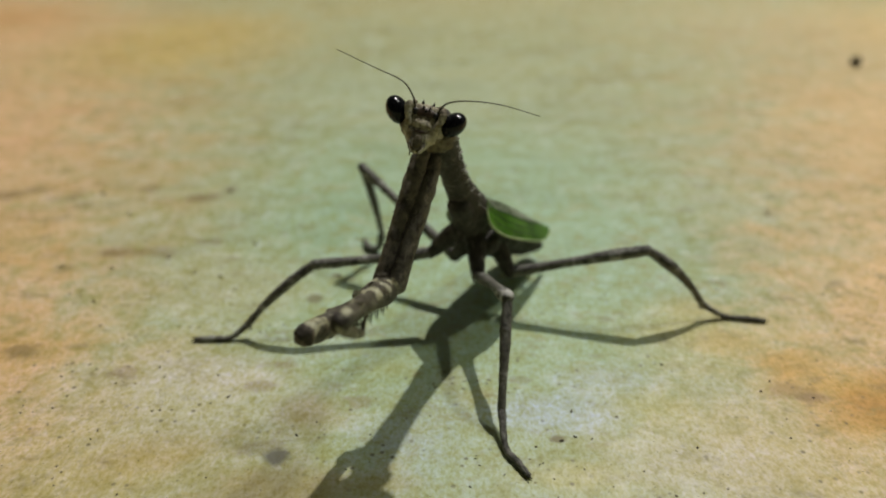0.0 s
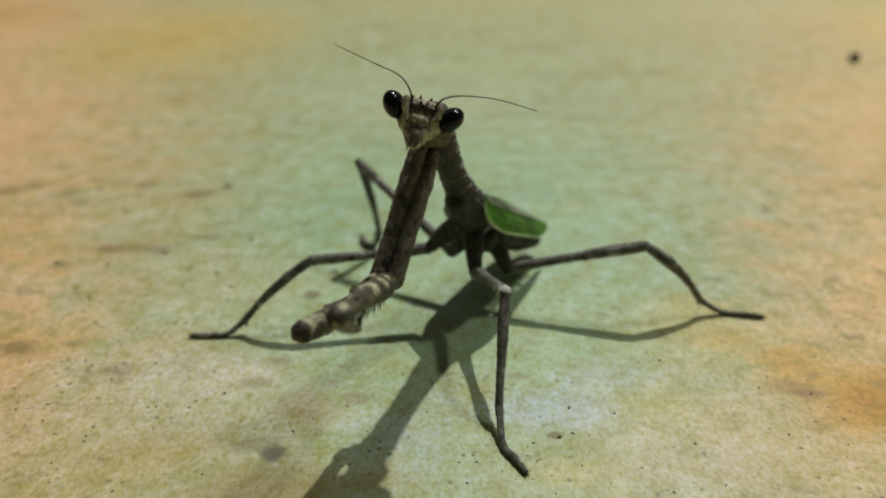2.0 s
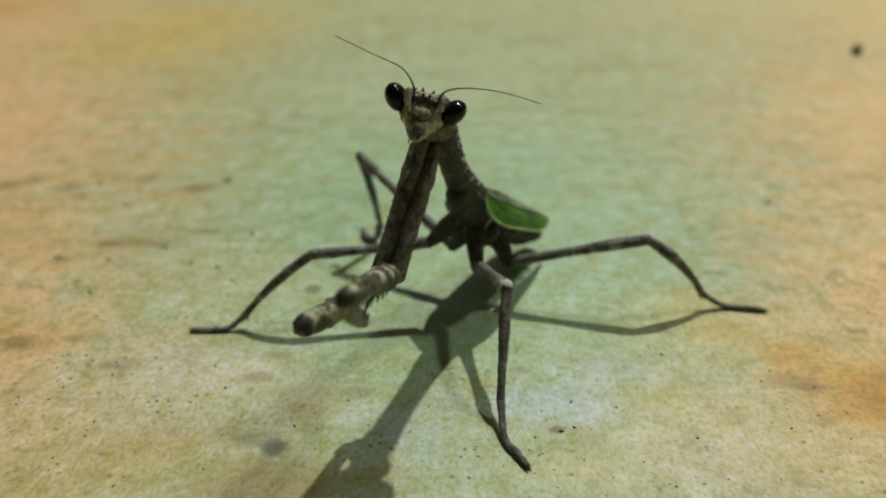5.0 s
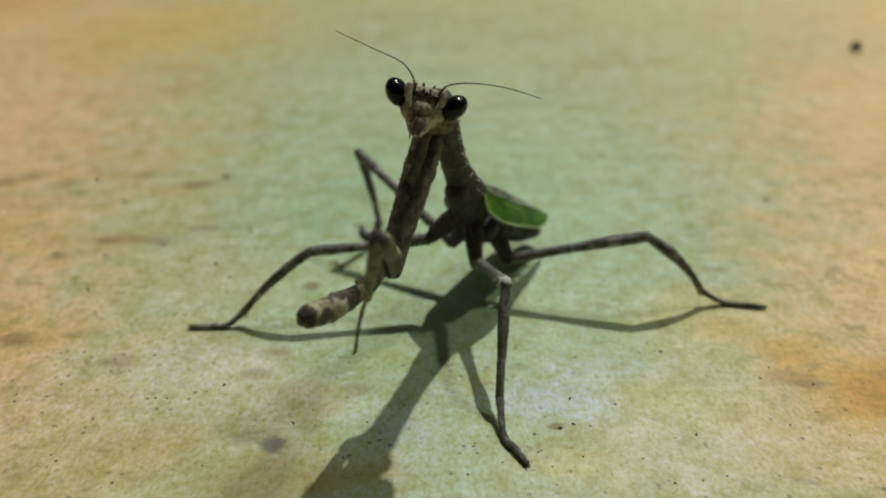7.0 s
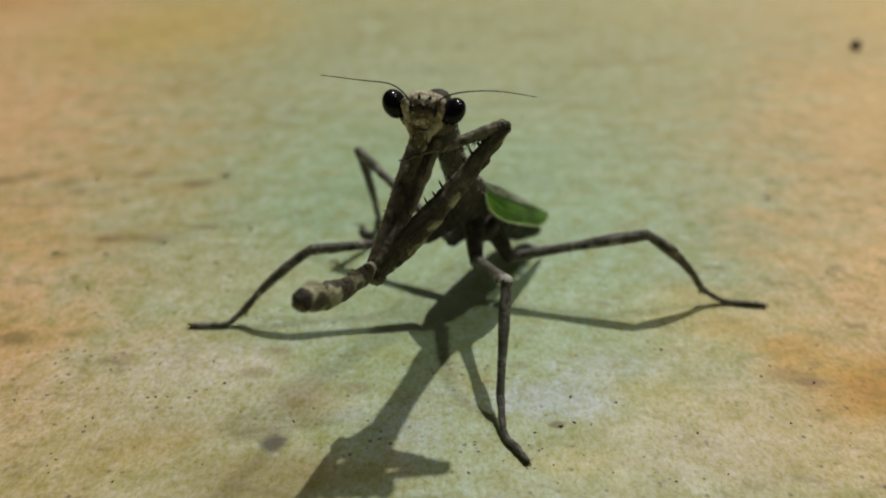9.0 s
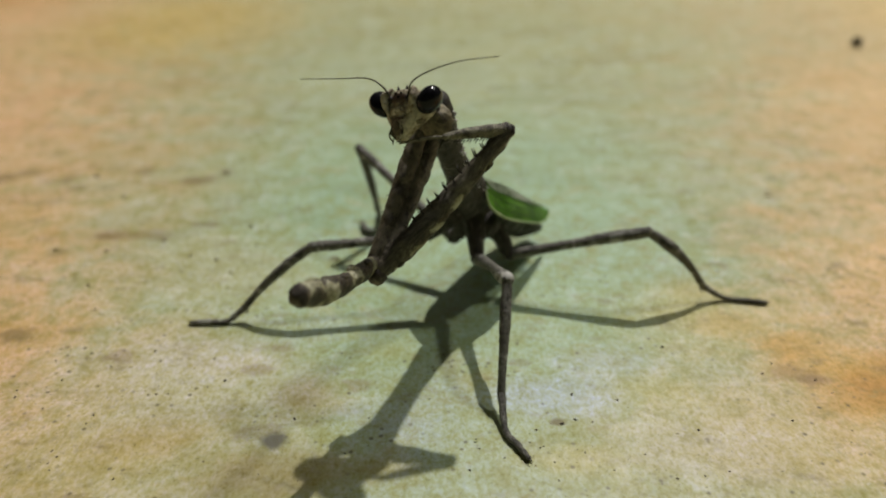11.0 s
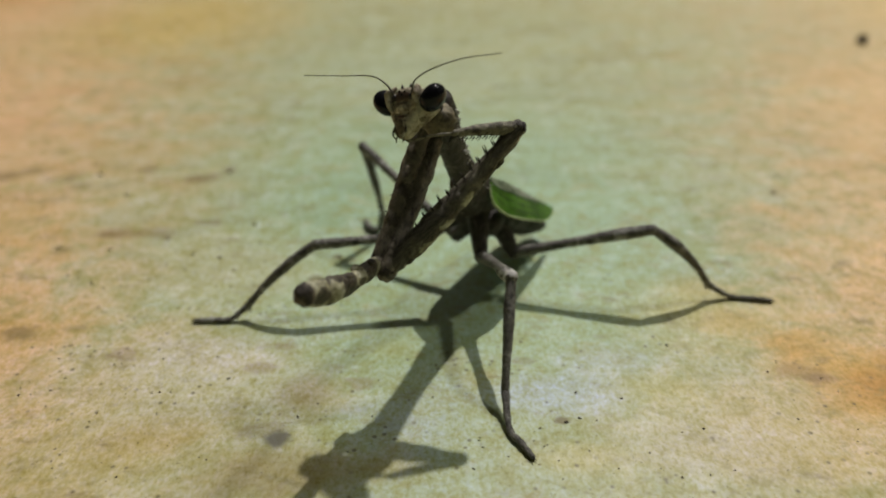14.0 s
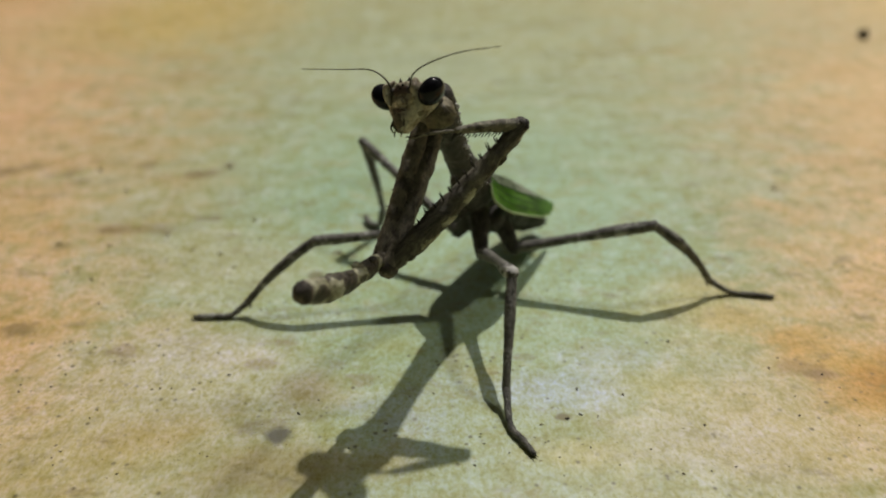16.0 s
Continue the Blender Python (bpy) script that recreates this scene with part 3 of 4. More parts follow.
walking_leg("middle_leg", (1.6, 71.0, 11.6), (-1.22, 72.0, 8.3), (-13.95, 69.9, 7.9), (-21.45, 67.7, 1.55), (-23.3, 66.9, 0.35), (-27.1, 66.7, 0.3), -0.1, arch=0.45)
walking_leg("middle_leg", (3.5, 71.9, 10.5), (3.8, 69.0, 6.9), (6.18, 60.2, 9.74), (5.4, 53.1, 1.9), (5.6, 49.8, 0.4), (7.3, 46.6, 0.3), 0.2, 1.0, True)
walking_leg("hind_leg", (3.2, 75.0, 8.6), (1.4, 76.0, 5.6), (-10.2, 86.9, 12.45), (-8.1, 87.3, 2.5), (-8.75, 87.3, 0.62), (-10.69, 89.83, 0.5), 0.0, 1.45, False, (-9.96, 87.7, 0.52))
walking_leg("hind_leg", (5.6, 74.6, 8.8), (7.7, 73.3, 4.9), (22.6, 71.9, 8.55), (29.6, 71.4, 1.8), (32.3, 71.2, 0.35), (36.6, 70.4, 0.3), 0.1, 1.0, False, None, STOUT_THIGH, STOUT_SHIN, 0.65)


# grasping front legs
def spines(owner, rows):
    """Separate sharp spines; each row: foot, tip, radius."""
    for foot, tip, r in rows:
        part("spine", cone(bmesh.new(), foot, tip, r), M_SPINE, owner)


def front_leg(flip):
    coxa = part("front_coxa", rod(12.6, [0.86, 1.00, 1.00, 0.94, 0.88, 0.84, 0.84, 0.84] if flip > 0 else [0.80, 0.90, 0.88, 0.82, 0.78, 0.76, 0.78, 0.8], 44, 0.0, 16, 0.14, 0.95), M_COXA, mantis, "long brown front coxa")
    rng = random.Random(7 + flip)
    spines(coxa, [((0.7, 0.3 * flip, z), (0.95, 0.33 * flip, z + 0.12), 0.07) for z in (1.6, 3.1, 4.7, 6.2, 7.8, 9.4)])
    reach = 17.0 if flip > 0 else 12.2
    femur = part("front_femur", rod(reach, [0.66, 0.95, 1.14, 1.12, 1.03, 0.93, 0.84, 0.80, 0.78] if flip > 0 else [0.62, 0.80, 0.84, 0.80, 0.88, 1.04, 1.12, 1.08, 1.00, 0.94], 44, -0.25 if flip > 0 else 0.75, 16, 0.16, 0.82, 0.8), M_FEMUR if flip < 0 else M_FEMUR_DARK, mantis, "cream and dark banded spiny front femur")
    fat = 1.0 if flip > 0 else 1.24
    part("trochanter", ball(bmesh.new(), (0, 0, -0.1), 0.80, 0.74, 0.95, None, 18, 12, 0.25), M_KNEE, femur, "dark joint at the root of the femur")
    part("knee", ball(bmesh.new(), (0, 0, reach + (0.0 if flip > 0 else 0.12)), 0.74 * fat, 0.68 * fat, 0.64 * fat, None, 18, 12, 0.25), M_KNEE, femur, "dark reddish brown knee")
    rows = []
    for i in range(11):
        z = (4.6 + i * 0.98) if flip > 0 else (3.6 + i * 0.66) + rng.uniform(-0.15, 0.15)
        for s, big in ((1, 1.0), (-1, 0.75)):
            r = 0.86 - 0.008 * z
            h = (1.15 if i % 2 else 0.7) * big * (0.72 if flip > 0 else 0.5)
            rows.append(((r * 0.72, s * 0.38, z), (r + h * 0.8, s * 0.55, z + h * 0.45), 0.095))
    spines(femur, rows)
    for i in range(5):
        z = 2.0 + i * reach * 0.17
        share = z / reach
        x = (-0.25 if flip > 0 else 0.75) * 4 * share * (1 - share) - (0.66 if flip > 0 else 0.78)
        part("wart", ball(bmesh.new(), (x - 0.06 * (i % 2), 0.25 * (-1) ** i, z), 0.32, 0.36, 0.55, None, 10, 7, 0.3), M_FEMUR, femur)
    tibia = part("front_tibia", rod(5.7, [0.72, 0.64, 0.55, 0.5, 0.42, 0.34], 24, -0.2, 12, 0.1, 0.85), M_TIBIA, mantis, "short spiny front tibia")
    rows = [((0.34, s * 0.22, z), (0.82 - 0.03 * z, s * 0.34, z + 0.36), 0.075) for z in (1.0, 1.6, 2.2, 2.8, 3.4, 4.0, 4.6) for s in (1, -1)]
    spines(tibia, rows)
    part("claw", tube(bmesh.new(), [(0.1, 0, 5.5), (0.4, 0, 6.0), (0.85, 0, 6.3)], [0.28, 0.18, 0.04], 8), M_SPINE, tibia, "hooked dark claw")
    tarsus = part("front_tarsus", rod(4.2, [0.19, 0.13, 0.17, 0.12, 0.15, 0.11, 0.14, 0.12], 30, 0.15, 8, 0.1), M_TIBIA, mantis, "thin jointed front foot")
    part("claw", tube(bmesh.new(), [(0, 0, 4.1), (0.12, 0.12, 4.4), (0.05, 0.2, 4.6)], [0.1, 0.07, 0.02], 6), M_SPINE, tarsus)
    return coxa, femur, tibia, tarsus


right_front = front_leg(-1)
left_front = front_leg(1)


# head: x across, y up, z forwards, in its own space
def head_mesh():
    bm = bmesh.new()
    levels = ((1.05, 0.55, 0.55, -0.35), (0.92, 1.15, 1.0, -0.45), (0.62, 1.7, 1.4, -0.6), (0.2, 2.0, 1.65, -0.7), (-0.3, 2.05, 1.75, -0.73), (-0.8, 2.08, 1.75, -0.7),
              (-1.3, 1.90, 1.62, -0.45), (-1.8, 1.50, 1.38, -0.12), (-2.4, 1.02, 1.08, 0.28), (-2.95, 0.68, 0.78, 0.52), (-3.35, 0.36, 0.42, 0.70))
    n = 44
    rings = []
    levels = [tuple(a[i] + (b[i] - a[i]) * f for i in range(4)) for a, b in zip(levels, levels[1:]) for f in (0, 0.33, 0.67)] + [levels[-1]]
    for y, w, d, c in levels:
        ring = []
        for k in range(n):
            a = 2 * math.pi * k / n
            ca, sa = math.cos(a), math.sin(a)
            x = w * math.copysign(abs(ca) ** 0.85, ca)
            z = c + d * math.copysign(abs(sa) ** 0.8, sa)
            p = Vector((x, y, z))
            p += Vector((ca, 0, sa)) * (noise.noise(p * 1.9) * 0.16 + noise.noise(p * 4.3) * 0.10)
            ring.append(bm.verts.new(p * MM))
        rings.append(ring)
    for a, b in zip(rings, rings[1:]):
        for k in range(n):
            bm.faces.new((a[k], a[(k + 1) % n], b[(k + 1) % n], b[k]))
    bm.faces.new(rings[0])
    bm.faces.new(rings[-1])
    return bm


head = part("head", head_mesh(), M_HEAD, mantis, "mottled tan triangular head")
for s in (-1, 1):
    turn = Euler((0, radians(s * 12), radians(s * -38))).to_matrix()
    part("eye", ball(bmesh.new(), (s * 2.5, -0.05, 0.0), 0.95, 1.28, 1.3, turn, 32, 22), M_EYE, head, "glossy black bulging eye")
    part("cheek", tube(bmesh.new(), curve_points([(s * 1.15, 1.0, 0.4), (s * 1.5, 0.45, 0.85), (s * 1.45, -0.2, 1.0), (s * 1.05, -1.0, 1.08)], 5), spread([0.20, 0.38, 0.36, 0.14], 16), 10, 0.35), M_FACE, head, "pale ridge beside the eye")
    # brown gena in the darker throat skin, painting the shade below the eye
    part("gena", ball(bmesh.new(), (s * 0.98, -1.05, 0.0), 0.68, 1.05, 0.85, Euler((0, 0, radians(s * 20))).to_matrix(), 18, 12, 0.25), M_THROAT, head, "brown side of the face below the eye, darkened to paint its shade")
    part("horn", cone(bmesh.new(), (s * 0.42, 0.75, 0.35), (s * 0.5, 1.32, 0.4), 0.2, 8), M_HORN, head, "dark crown tubercle")
    part("antenna_socket", ball(bmesh.new(), (s * 0.9, 0.12, 0.92), 0.26, 0.3, 0.2, None, 12, 8), M_HORN, head, "dark antenna socket")
    part("mandible", tube(bmesh.new(), [(s * 0.5, -2.5, 1.2), (s * 0.42, -2.9, 1.3), (s * 0.1, -3.25, 1.25)], [0.14, 0.13, 0.06], 8), M_THROAT, head)
    part("palp", tube(bmesh.new(), curve_points([(s * 0.55, -2.3, 1.2), (s * 0.64, -2.7, 1.36), (s * 0.58, -3.05, 1.5), (s * 0.36, -3.35, 1.5)], 4), spread([0.1, 0.09, 0.07], 13), 6), M_TIBIA, head, "thin jointed mouth feeler")
    part("palp", tube(bmesh.new(), curve_points([(s * 0.25, -2.8, 1.0), (s * 0.38, -3.35, 1.3), (s * 0.35, -3.7, 1.35)], 4), spread([0.09, 0.07, 0.05], 9), 6), M_TIBIA, head)
part("forehead", ball(bmesh.new(), (0, 0.12, 0.86), 0.98, 0.46, 0.2, None, 20, 12, 0.35), M_RED, head, "dark reddish brown forehead hollow")
part("mouth_fold", ball(bmesh.new(), (0, -1.55, 1.12), 0.62, 0.14, 0.16, None, 16, 8, 0.2), M_RED, head, "dark fold across the face")
part("face_shield", ball(bmesh.new(), (0, -0.9, 0.98), 0.85, 0.5, 0.28, None, 20, 14, 0.15), M_FACE, head)
part("upper_lip", ball(bmesh.new(), (0, -2.4, 1.28), 0.42, 0.62, 0.16, None, 18, 12, 0.15), M_THROAT, head, "greenish tan upper lip")
for x, y in ((0, 0.28), (-0.28, 0.58), (0.28, 0.58)):
    part("simple_eye", ball(bmesh.new(), (x, y, 1.0), 0.12, 0.12, 0.1, None, 8, 6), M_EYE, head)


def antenna(root, points):
    """A long fine feeler from its root, in the head's space."""
    pts = curve_points(points, 9)
    bm = tube(bmesh.new(), pts, [r * (1 + 0.15 * (i % 2)) for i, r in enumerate(spread([0.095, 0.07, 0.055, 0.042, 0.03], len(pts)))], 6)
    ob = part("antenna", bm, M_ANT, head, "long thin brown antenna")
    ob.location = Vector(root) * MM
    return ob


ROOT_A, ROOT_B = Vector((-1.0, 0.45, 0.95)), Vector((1.0, 0.45, 0.95))
antenna_a = antenna(ROOT_A, [(0, 0, 0), (-0.45, 0.95, 0.15), (-1.6, 1.95, 0.0), (-4.2, 2.65, -0.3), (-7.6, 3.55, -0.6)])
antenna_b = antenna(ROOT_B, [(0, 0, 0), (0.5, 0.95, 0.15), (2.1, 1.75, 0.0), (4.9, 2.4, -0.3), (8.3, 2.6, -0.6)])


def head_pose(centre, roll, nod, turn):
    """roll: to the animal's own left; nod: crown forwards; turn: about the upright axis."""
    m = pose(0, 0, 0, 62) @ pose(0, 0, 0, 0, 0, roll) @ pose(0, 0, 0, 0, turn, 0) @ pose(0, 0, 0, nod)
    m.translation = at(centre) * MM
    return m


def feeler(root, swing, lift=0.0, sweep=0.0):
    m = pose(0, 0, 0, lift, sweep, swing)
    m.translation = root * MM
    return m


# ---- dirt on the surface ----
def crumb(x, y, size, material, label):
    bm = bmesh.new()
    long = 1.05 + 0.35 * math.sin(x * 5.1 + y)
    ball(bm, (0, 0, size * 0.22), size * long, size * 0.8 / long, size * 0.36, None, 10, 7, 0.3)
    for v in bm.verts:
        k = noise.noise(v.co / MM / size * 1.3 + Vector((x, y, 0)))
        v.co.x *= 1 + 0.75 * k
        v.co.y *= 1 + 0.75 * noise.noise(v.co / MM / size * 1.7 + Vector((y, x, 3)))
        v.co.z *= 1 + 0.5 * k
    ob = new("crumb", finish("crumb", bm, material))
    ob.location = (x * MM, y * MM, 0)
    ob.rotation_euler = (0, 0, x)
    return tagged(ob, label, "dirt crumb", "crumbs on the surface")


big = crumb(105.0, 187.5, 1.75, M_GRIT, "large dark crumb of dirt lying on the surface")
for v in big.data.vertices:
    v.co.x, v.co.y, v.co.z = v.co.x * 0.5, v.co.y * 1.0, v.co.z * 2.9
CRUMBS_LEFT = ((-40.7, 55.9, 0.10), (-40.4, 54.9, 0.13), (-39.3, 55.0, 0.07), (-37.7, 55.6, 0.10), (-39.1, 60.5, 0.11), (-37.1, 57.4, 0.10), (-33.1, 59.5, 0.11), (-29.5, 62.0, 0.15), (-28.5, 60.4, 0.11), (-32.0, 52.4, 0.10), (-26.5, 52.4, 0.06), (-27.9, 55.2, 0.10), (-27.2, 55.3, 0.13), (-26.1, 55.3, 0.10), (-22.6, 56.3, 0.10), (-23.1, 60.7, 0.11), (-21.1, 57.3, 0.14), (-13.5, 51.9, 0.16), (-15.2, 52.2, 0.06), (-32.2, 51.3, 0.10), (-33.7, 47.9, 0.09), (-33.0, 47.2, 0.09), (-33.4, 46.5, 0.09), (-27.2, 44.7, 0.12), (-21.0, 46.9, 0.06), (-20.3, 46.6, 0.09), (-26.8, 48.6, 0.06))
CRUMBS_MIDDLE = ((-11.9, 53.6, 0.10), (-8.4, 47.5, 0.09), (-6.5, 48.4, 0.06), (-5.3, 50.4, 0.06), (-1.2, 54.5, 0.10), (2.9, 48.8, 0.09), (3.2, 48.0, 0.09), (2.3, 45.5, 0.12), (8.4, 50.3, 0.13), (8.5, 48.1, 0.09), (8.8, 48.3, 0.09), (5.3, 46.9, 0.09), (9.6, 44.4, 0.09), (9.5, 46.4, 0.09), (-6.5, 56.9, 0.07), (-6.7, 51.9, 0.10), (12.3, 55.1, 0.17), (12.1, 51.6, 0.16), (10.8, 51.1, 0.19))
CRUMBS_RIGHT = ((16.5, 54.3, 0.13), (13.6, 51.3, 0.10), (12.3, 47.5, 0.09), (14.4, 45.5, 0.09), (17.4, 47.3, 0.09), (17.9, 45.5, 0.06), (19.4, 44.5, 0.12), (22.9, 50.2, 0.13), (21.8, 44.8, 0.09), (24.0, 45.3, 0.09), (31.6, 58.1, 0.14), (33.1, 59.7, 0.11), (31.8, 51.4, 0.13), (28.4, 45.3, 0.06), (36.6, 50.1, 0.09), (35.8, 48.6, 0.06), (22.9, 62.5, 0.18), (32.5, 54.0, 0.07), (36.4, 57.1, 0.14))
CRUMBS_FAR = ((-46.6, 99.2, 0.26), (-31.9, 81.8, 0.18), (-28.1, 80.8, 0.22), (-36.3, 85.7, 0.23), (-42.8, 83.0, 0.23), (-25.9, 89.8, 0.24), (-38.9, 69.8, 0.16), (-33.7, 108.0, 0.39), (-23.9, 84.5, 0.18), (-13.2, 81.0, 0.22), (-25.6, 77.6, 0.17), (-41.7, 74.8, 0.21), (-49.5, 83.3, 0.27), (-53.6, 106.9, 0.33), (48.2, 99.4, 0.31))
for x, y, size in CRUMBS_LEFT + CRUMBS_MIDDLE + CRUMBS_RIGHT:
    dark = (x * 7.3 + y) % 3 > 0.8
    crumb(x, y, size, M_GRIT if dark else M_GRIT_BROWN, "tiny dark crumb of dirt lying on the surface" if dark else "tiny brown crumb of dirt lying on the surface")
for x, y, size in CRUMBS_FAR:
    crumb(x, y, size * 1.15, M_GRIT_PALE, "brown crumb of dirt lying on the surface")
crumb(37.2, 55.2, 0.11, M_PALE, "pale grain lying on the orange-stained surface")

rng = random.Random(11)
points, faces, places = [], [], []
# specks gathered in loose heaps: middle, spread across and along, count
for x, y, wide, deep, count in ((-25, 79, 2.6, 1.6, 55), (-22, 76.5, 1.6, 1.0, 25), (-36, 83, 5.0, 1.2, 40), (-57, 106, 3.5, 1.8, 40), (-40, 55.5, 2.4, 1.2, 30), (-29, 57, 4.0, 2.4, 45),
                                (-23, 62, 3.0, 1.4, 30), (-33, 47, 4.0, 2.0, 40), (9, 49, 3.6, 2.4, 45), (2, 46.5, 3.0, 1.6, 30), (20, 46, 6.0, 2.4, 70), (31, 47, 6.0, 3.0, 60), (-20, 46, 4.0, 2.0, 30)):
    places += [(rng.gauss(x, wide), rng.gauss(y, deep), 1.5) for i in range(count)]
places += [(rng.uniform(-0.75, 0.75), 40 + 80 * rng.random() ** 1.7, 0.0) for i in range(26000)]
for x, y, heap in places:
    if not heap:
        x *= y
    if not heap and noise.noise(Vector((x * 0.11, y * 0.11, 3.1))) + 0.7 * noise.noise(Vector((x * 0.6, y * 0.6, 7.0))) < rng.uniform(0.0, 0.75):
        continue
    size = rng.uniform(0.014, 0.036) * (heap or 1.0) * (1.7 if rng.random() < 0.08 else 1.0)
    turn, long = rng.uniform(0, 6.28), rng.uniform(1.0, 2.2)
    first = len(points)
    points.append((x * MM, y * MM, size * 0.55 * MM))
    for k in range(5):
        a = turn + k * 1.257
        r = size * rng.uniform(0.7, 1.3)
        points.append(((x + math.cos(a) * r * long) * MM, (y + math.sin(a) * r) * MM, -0.01 * MM))
    faces += [(first + 1 + k, first + 1 + (k + 1) % 5, first) for k in range(5)]
grit_mesh = bpy.data.meshes.new("grit")
grit_mesh.from_pydata(points, [], faces)
grit_mesh.materials.append(M_SPECK)
grit = new("grit", grit_mesh)
tagged(grit, "scattered fine dark grit lying on the surface", "grit", kind="stuff")


# ---- movement ----
def motions():
    walk(pronotum, [
        (0, limb((2.95, 72.20, 11.97), (-0.56, 64.23, 25.81), (0.85, -0.52, 0.00))),
        (2, limb((2.95, 72.20, 11.97), (-0.55, 64.29, 25.85), (0.85, -0.52, 0.00))),
        (4, limb((2.95, 72.20, 11.97), (-0.49, 64.20, 25.80), (0.85, -0.52, 0.00))),
        (6.5, limb((2.95, 72.20, 11.97), (-0.36, 64.36, 25.93), (0.85, -0.52, 0.00))),
        (7.3, limb((2.95, 72.20, 11.97), (-0.10, 64.47, 26.05), (0.85, -0.52, 0.00))),
        (8, limb((2.95, 72.20, 11.97), (0.02, 64.16, 25.90), (0.85, -0.52, 0.00))),
        (8.6, limb((2.95, 72.20, 11.97), (-0.32, 64.49, 26.01), (0.85, -0.52, 0.00))),
        (9, limb((2.95, 72.20, 11.97), (-0.44, 64.26, 25.86), (0.85, -0.52, 0.00))),
        (9.2, limb((2.95, 72.20, 11.97), (-0.80, 64.45, 25.87), (0.85, -0.52, 0.00))),
        (11.3, limb((2.95, 72.20, 11.97), (-0.68, 63.88, 25.57), (0.85, -0.52, 0.00))),
        (12.5, limb((2.95, 72.20, 11.97), (-0.71, 63.83, 25.53), (0.85, -0.52, 0.00))),
        (14, limb((2.95, 72.20, 11.97), (-0.74, 63.79, 25.50), (0.85, -0.52, 0.00))),
        (15, limb((2.95, 72.20, 11.97), (-0.82, 63.80, 25.48), (0.85, -0.52, 0.00))),
        (16, limb((2.95, 72.20, 11.97), (-0.82, 63.99, 25.60), (0.85, -0.52, 0.00))),
    ])
    walk(head, [
        (0, head_pose((-1.51, 61.40, 27.20), -15.6, 0, 0)),
        (2, head_pose((-1.48, 61.40, 27.19), -15.6, 0, 0)),
        (4, head_pose((-1.40, 61.40, 27.22), -15.6, 0, 0)),
        (6.5, head_pose((-1.27, 61.40, 27.28), -15.6, 0, 0)),
        (7, head_pose((-1.21, 61.40, 27.35), -15.6, 0, 0)),
        (7.5, head_pose((-1.11, 61.40, 27.46), -15, 0, 0)),
        (8, head_pose((-0.99, 61.40, 27.14), -14.3, 3, 0)),
        (8.3, head_pose((-1.00, 61.40, 27.45), -14.3, 4, 0)),
        (8.6, head_pose((-1.64, 61.40, 27.29), -12.5, 12, 0)),
        (9, head_pose((-1.43, 61.40, 26.48), -7.7, 32, 0)),
        (9.2, head_pose((-2.02, 61.40, 26.56), -6.4, 30, -2)),
        (11.3, head_pose((-3.05, 61.40, 26.69), -1, 2, -37)),
        (12.5, head_pose((-3.02, 61.40, 26.63), -1, 2, -37)),
        (14, head_pose((-3.01, 61.40, 26.58), -1, 2, -37)),
        (15, head_pose((-3.16, 61.40, 26.67), -1, 2, -37)),
        (16, head_pose((-3.22, 61.40, 26.74), -1, 2, -37)),
    ])
    walk(antenna_a, [(t, feeler(ROOT_A, a, b, c)) for t, a, b, c in ((0, 4, 0, 0), (8.1, 4, 0, 0), (8.35, 11, 0, -34), (8.6, 14, -6, -46), (9.0, 16, -25, 0), (9.2, 16, -22, 0), (11.3, 13, 0, 28), (16, 12, 0, 28))])
    walk(antenna_b, [(t, feeler(ROOT_B, a, b)) for t, a, b in ((0, -3, 0), (8.3, -3, 0), (8.6, -5, -6), (9.0, -4, -25), (9.2, -2, -22), (11.3, -3, 0), (16, -3, 0))])
    coxa, femur, tibia, tarsus = right_front
    walk(coxa, [
        (0, limb((-1.88, 64.30, 23.08), (-5.54, 57.20, 13.31), (-0.85, 0.52, -0.00))),
        (2, limb((-1.86, 64.36, 23.12), (-5.50, 57.20, 13.41), (-0.85, 0.52, -0.00))),
        (4, limb((-1.81, 64.26, 23.08), (-5.45, 57.20, 13.41), (-0.85, 0.52, -0.00))),
        (6.3, limb((-1.68, 64.41, 23.20), (-5.30, 57.20, 13.58), (-0.85, 0.52, -0.00))),
        (7.3, limb((-1.41, 64.53, 23.32), (-5.02, 57.20, 13.02), (-0.85, 0.52, -0.00))),
        (8, limb((-1.29, 64.23, 23.18), (-5.07, 57.20, 13.28), (-0.85, 0.52, -0.00))),
        (8.6, limb((-1.64, 64.55, 23.28), (-5.91, 57.20, 13.50), (-0.85, 0.52, -0.00))),
        (9, limb((-1.75, 64.33, 23.13), (-5.84, 57.20, 13.34), (-0.85, 0.52, -0.00))),
        (9.2, limb((-2.11, 64.52, 23.15), (-5.99, 57.20, 13.55), (-0.85, 0.52, -0.00))),
        (11.3, limb((-1.99, 63.95, 22.85), (-5.86, 57.20, 13.51), (-0.85, 0.52, -0.00))),
        (12.5, limb((-2.02, 63.89, 22.80), (-5.79, 57.20, 13.36), (-0.85, 0.52, -0.00))),
        (14, limb((-2.06, 63.86, 22.77), (-5.87, 57.20, 13.29), (-0.85, 0.52, -0.00))),
        (16, limb((-2.13, 64.06, 22.87), (-5.79, 57.20, 13.19), (-0.85, 0.52, -0.00))),
    ])
